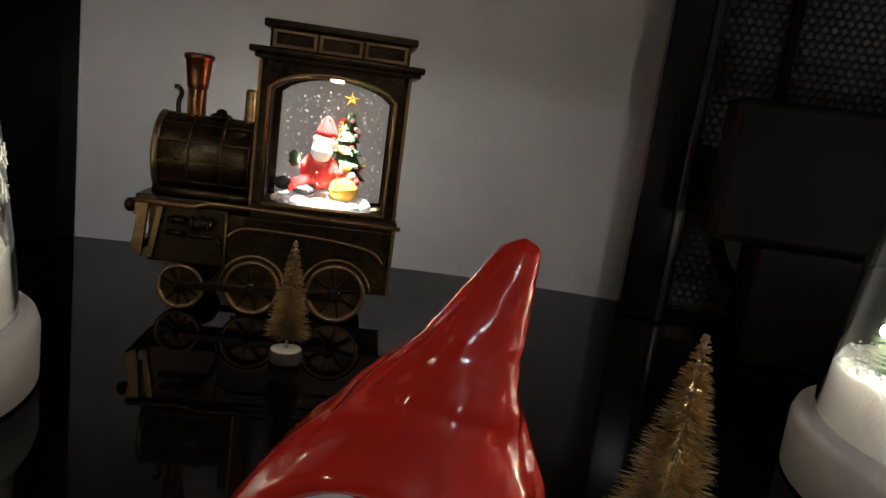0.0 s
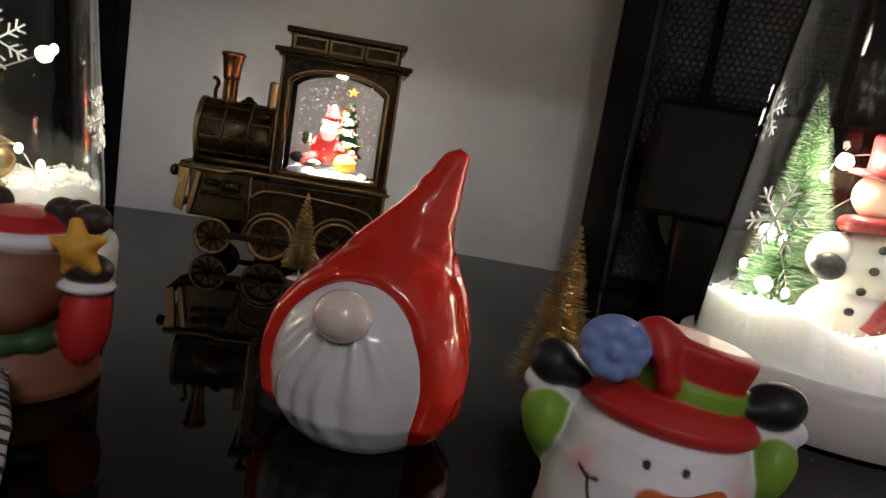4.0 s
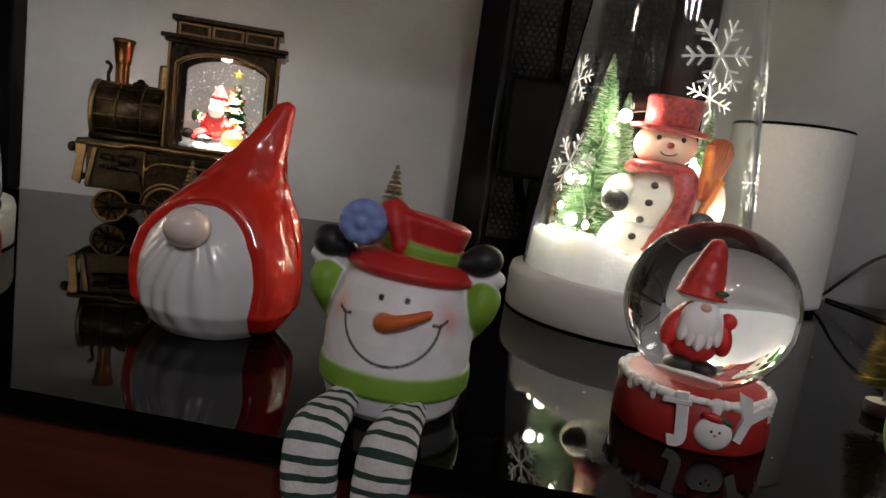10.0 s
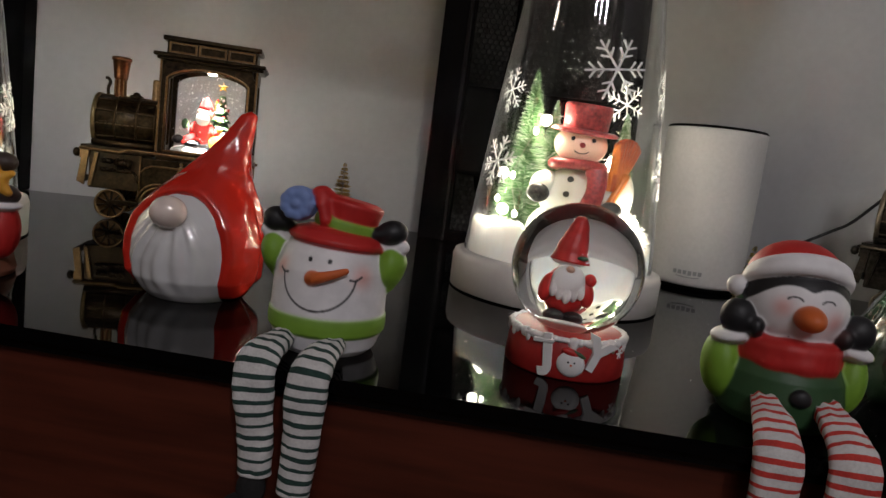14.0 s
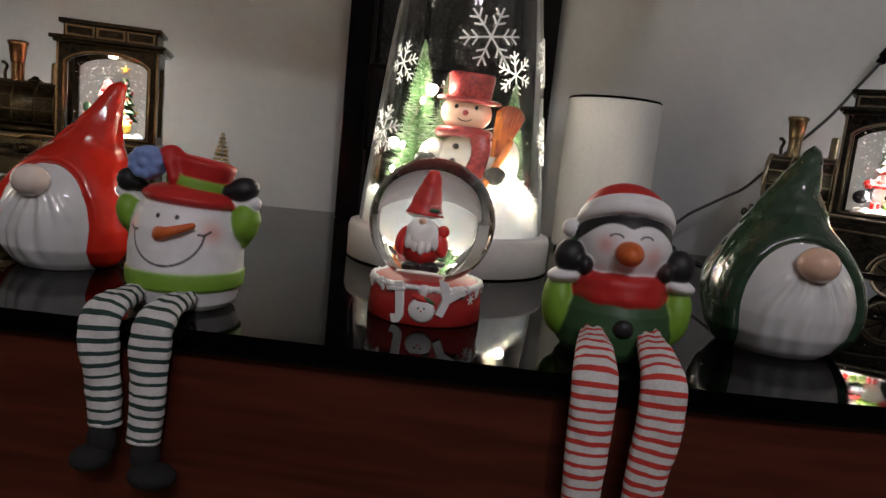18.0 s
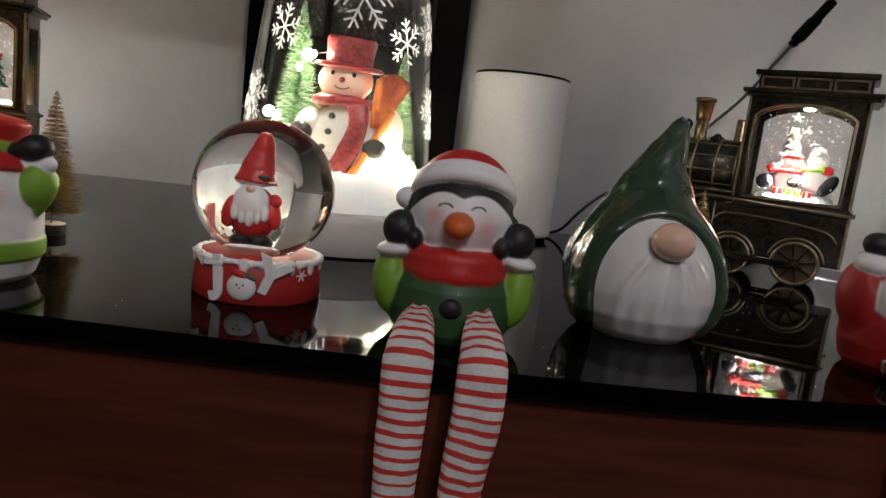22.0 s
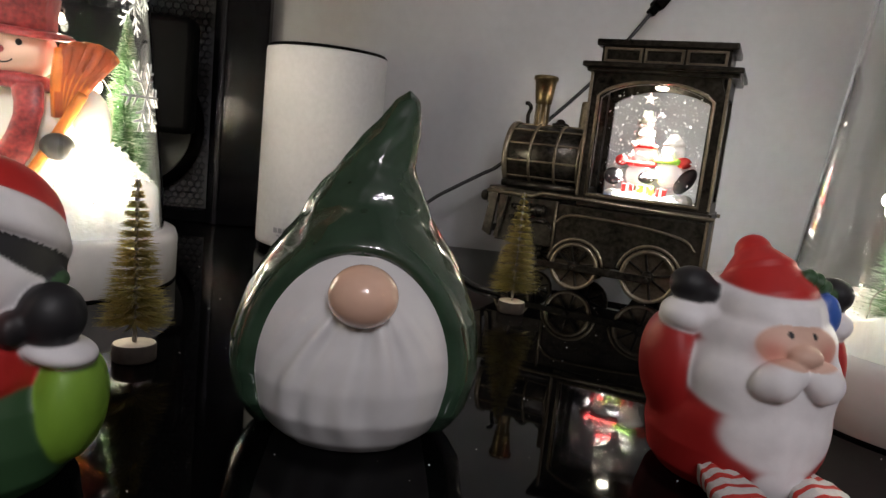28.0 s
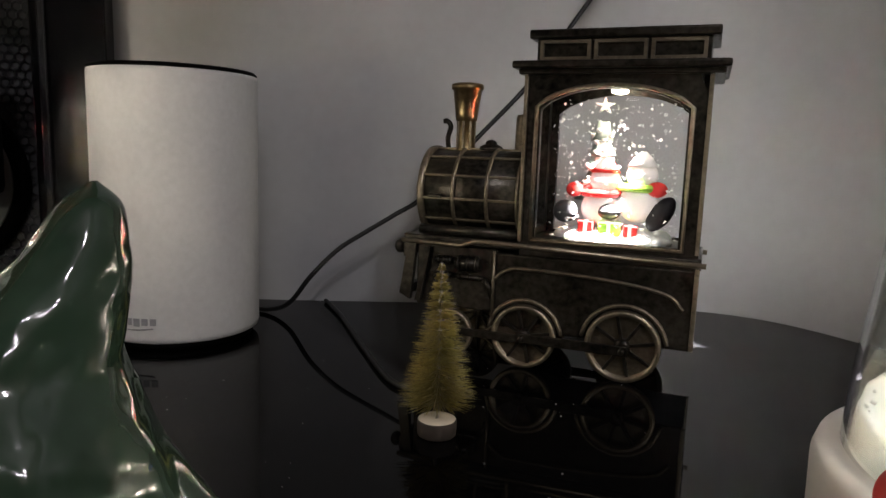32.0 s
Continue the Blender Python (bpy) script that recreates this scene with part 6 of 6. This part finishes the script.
        for x, h in ((0.1030, 0.0), (0.1170, 0.003)):
            blob(bm, (x, -0.004, 0.0790 + h), (0.0078, 0.0070, 0.0085), 1)
            blob(bm, (x + 0.001, -0.004, 0.0915 + h), 0.0060, 1)
            lathe(bm, [(0.0060, 0.0), (0.0036, 0.0040), (0.0010, 0.0068)], (x + 0.001, -0.004, 0.0950 + h), 0 if x < 0.11 else 1, 18)
            tube(bm, [Vector((x + 0.0068 * math.cos(a), -0.004 - 0.0068 * math.sin(a), 0.0858 + h)) for a in [2 * math.pi * k / 20 for k in range(21)]], 0.0018, 0 if x < 0.11 else 4, 8)
        blob(bm, (0.0895, -0.0080, 0.0770), (0.0050, 0.0040, 0.0052), 3)
        blob(bm, (0.1070, -0.0100, 0.0780), (0.0045, 0.0030, 0.0036), 3)
        blob(bm, (0.1260, -0.0070, 0.0780), (0.0042, 0.0036, 0.0085), 3, (0, 28, 0))
        blob(bm, (0.0925, -0.0060, 0.0870), (0.0034, 0.0030, 0.0034), 0)
        blob(bm, (0.1240, -0.0070, 0.0885), (0.0040, 0.0034, 0.0034), 0)
        for x, w, mi in ((0.0985, 0.0030, 0), (0.1075, 0.0042, 4), (0.1155, 0.0026, 0)):
            slab(bm, x - w, x + w, -0.0140, -0.0090, 0.0675, 0.0735 - 0.001 * (w < 0.003), mi, 0.0005)
            slab(bm, x - 0.0007, x + 0.0007, -0.0143, -0.0088, 0.0675, 0.0738 - 0.001 * (w < 0.003), 1, 0)
        tx, tz, th = 0.1010, 0.0880, 0.040
    for k in range(5):
        u = k / 5
        lathe(bm, [(0.0105 * (1 - 0.72 * u), 0.0), (0.0075 * (1 - 0.72 * u), 0.0030), (0.0045 * (1 - 0.6 * u), 0.0085)], (tx, 0.006, tz - 0.006 + th * u * 0.85), 4 if scene_kind == 0 else 6, 14)
    for k in range(26):
        u, a = random.random(), random.random() * 6.28
        r = 0.0098 * (1 - 0.75 * u)
        blob(bm, (tx + r * math.cos(a), 0.006 + r * math.sin(a), tz - 0.004 + th * u * 0.85), 0.0011, (0, 1, 5)[k % 3] if scene_kind == 0 else 1, seg=8, ring=6)
    for k in range(5):
        a = math.pi / 2 + k * 2 * math.pi / 5
        tube(bm, [Vector((tx, 0.006, tz + th * 0.92)), Vector((tx + 0.0040 * math.cos(a), 0.006, tz + th * 0.92 + 0.0040 * math.sin(a)))], lambda u: 0.0012 * (1 - 0.8 * u), 1 if scene_kind else 5, 6)
    bmesh.ops.transform(bm, matrix=Matrix.Translation((0.1070, 0, 0.066)) @ Matrix.Diagonal((1.22, 1.0, 1.10, 1)) @ Matrix.Translation((-0.1070, 0, -0.066)), verts=bm.verts)
    part("inner_figures", bm, [RED_PAINT, WHITE_PAINT, SKIN_PAINT, BLACK_PAINT, LIME_PAINT if scene_kind else DARK_GREEN_PAINT, YELLOW_PAINT, mat("frosted_green", (0.35, 0.42, 0.36), 0.6)], t,
         "tiny seated santa with sack and tree" if scene_kind == 0 else "tiny snow couple with presents and tree")
    rng = random.Random(17 + scene_kind)
    verts, faces = [], []
    for k in range(520):
        c = Vector((0.0790 + 0.0570 * rng.random(), -0.0180 + 0.034 * rng.random(), 0.0680 + 0.064 * rng.random()))
        q = Euler((rng.random() * 6, rng.random() * 6, rng.random() * 6)).to_matrix()
        s = 0.00040 + 0.00075 * rng.random() ** 2
        o = len(verts)
        for v in ((1, 0.3, 0), (-1, 0.2, 0), (0, -0.2, 1), (0.1, -0.1, -1)):
            verts.append(tuple(c + q @ (Vector(v) * s)))
        faces += [(o, o + 1, o + 2), (o + 1, o, o + 3), (o, o + 2, o + 3), (o + 2, o + 1, o + 3)]
    tagged(raw("glitter_flakes", verts, faces, FLECK, t, "floating silver glitter"), kind="stuff")
    bm = bmesh.new()
    lathe(bm, [(0.0040, 0.0), (0.0036, -0.0014), (0.0008, -0.0020)], (0.1075, -0.004, 0.1375), 0, 20)
    part("cab_lamp", bm, LED, t, "glowing cool-white lamp in the cab roof")
    lamp("cab_light", "SPOT", 2400.0, m @ look((0.1075, -0.012, 0.1345), (0.1075, 0.0045, 0.068)), 0.002, (1, 0.97, 0.92), 46)
    return t


train(pose(-0.2225, 0.2840, 0.0004, 0, 0, 19), BRONZE, BRONZE_EDGE, COPPER, "aged bronze steam train lantern, lit santa scene inside", 0)
train(pose(0.4740, 0.3590, 0.0004, 0, 0, -31) @ Matrix.Diagonal((1.05, 1.0, 1.025, 1)), PEWTER, PEWTER_EDGE, BRASS, "aged pewter steam train lantern, lit snow scene inside", 1)

# ---------------------------------------------------------------- cables
bm = bmesh.new()
tube(bm, spline([(0.6690, 0.400, 0.3192), (0.6337, 0.400, 0.2700), (0.6049, 0.400, 0.2282), (0.5771, 0.400, 0.1879), (0.5530, 0.400, 0.1530), (0.5177, 0.400, 0.1145), (0.4866, 0.400, 0.0795), (0.4694, 0.400, 0.0679), (0.4490, 0.400, 0.0553), (0.4328, 0.400, 0.0444), (0.4165, 0.400, 0.0277), (0.4030, 0.408, 0.0090), (0.3890, 0.418, 0.0022), (0.3720, 0.428, 0.0022)], 120), 0.0015, 0, 10)
tagged(part("power_cable", bm, CABLE_BLACK), "thin black cable hanging down to the glass top", "cable")
bm = bmesh.new()
tube(bm, spline([(0.426, 0.446, 0.0016), (0.431, 0.425, 0.0016), (0.437, 0.395, 0.0016), (0.446, 0.335, 0.0016), (0.456, 0.280, 0.0016), (0.470, 0.262, 0.0016)], 70), 0.0014, 0, 10)
tagged(part("power_cable", bm, CABLE_BLACK), "thin black cable lying on the glass top", "cable")
plug = thing("cable_plug", look((0.5975, 0.400, 0.2178), (0.5771, 0.400, 0.1879)) @ Matrix.Scale(0.93, 4), "black inline plug on the hanging cable", "plug")
bm = bmesh.new()
slab(bm, -0.0075, 0.0075, -0.005, 0.005, -0.005, 0.022, 0, 0.002)
part("plug_body", bm, BLACK_MATT, plug)
bm = bmesh.new()
slab(bm, -0.0045, 0.0045, -0.0035, 0.0035, -0.012, -0.005, 0, 0.001)
part("strain_relief", bm, BLACK_MATT, plug)
bm = bmesh.new()
slab(bm, -0.006, 0.006, -0.0040, 0.0040, 0.0225, 0.044, 0, 0.0012)
part("socket", bm, BLACK_MATT, plug)

# ---------------------------------------------------------------- dust
rng = random.Random(11)
verts, faces = [], []
for k in range(170):
    x, r = 0.15 + 0.42 * rng.random(), 0.00012 + 0.00022 * rng.random() ** 2
    y = edge_y(x) + 0.01 + (0.34 - 0.0) * rng.random()
    b = len(verts)
    for q in range(5):
        a = q * 2 * math.pi / 5
        verts.append((x + r * math.cos(a), y + r * math.sin(a) * 0.8, 0.00005))
    verts.append((x, y, 0.00005 + r))
    faces += [(b + q, b + (q + 1) % 5, b + 5) for q in range(5)]
tagged(raw("dust", verts, faces, WHITE_PAINT), "fine white dust specks on the black glass", "dust", kind="stuff")
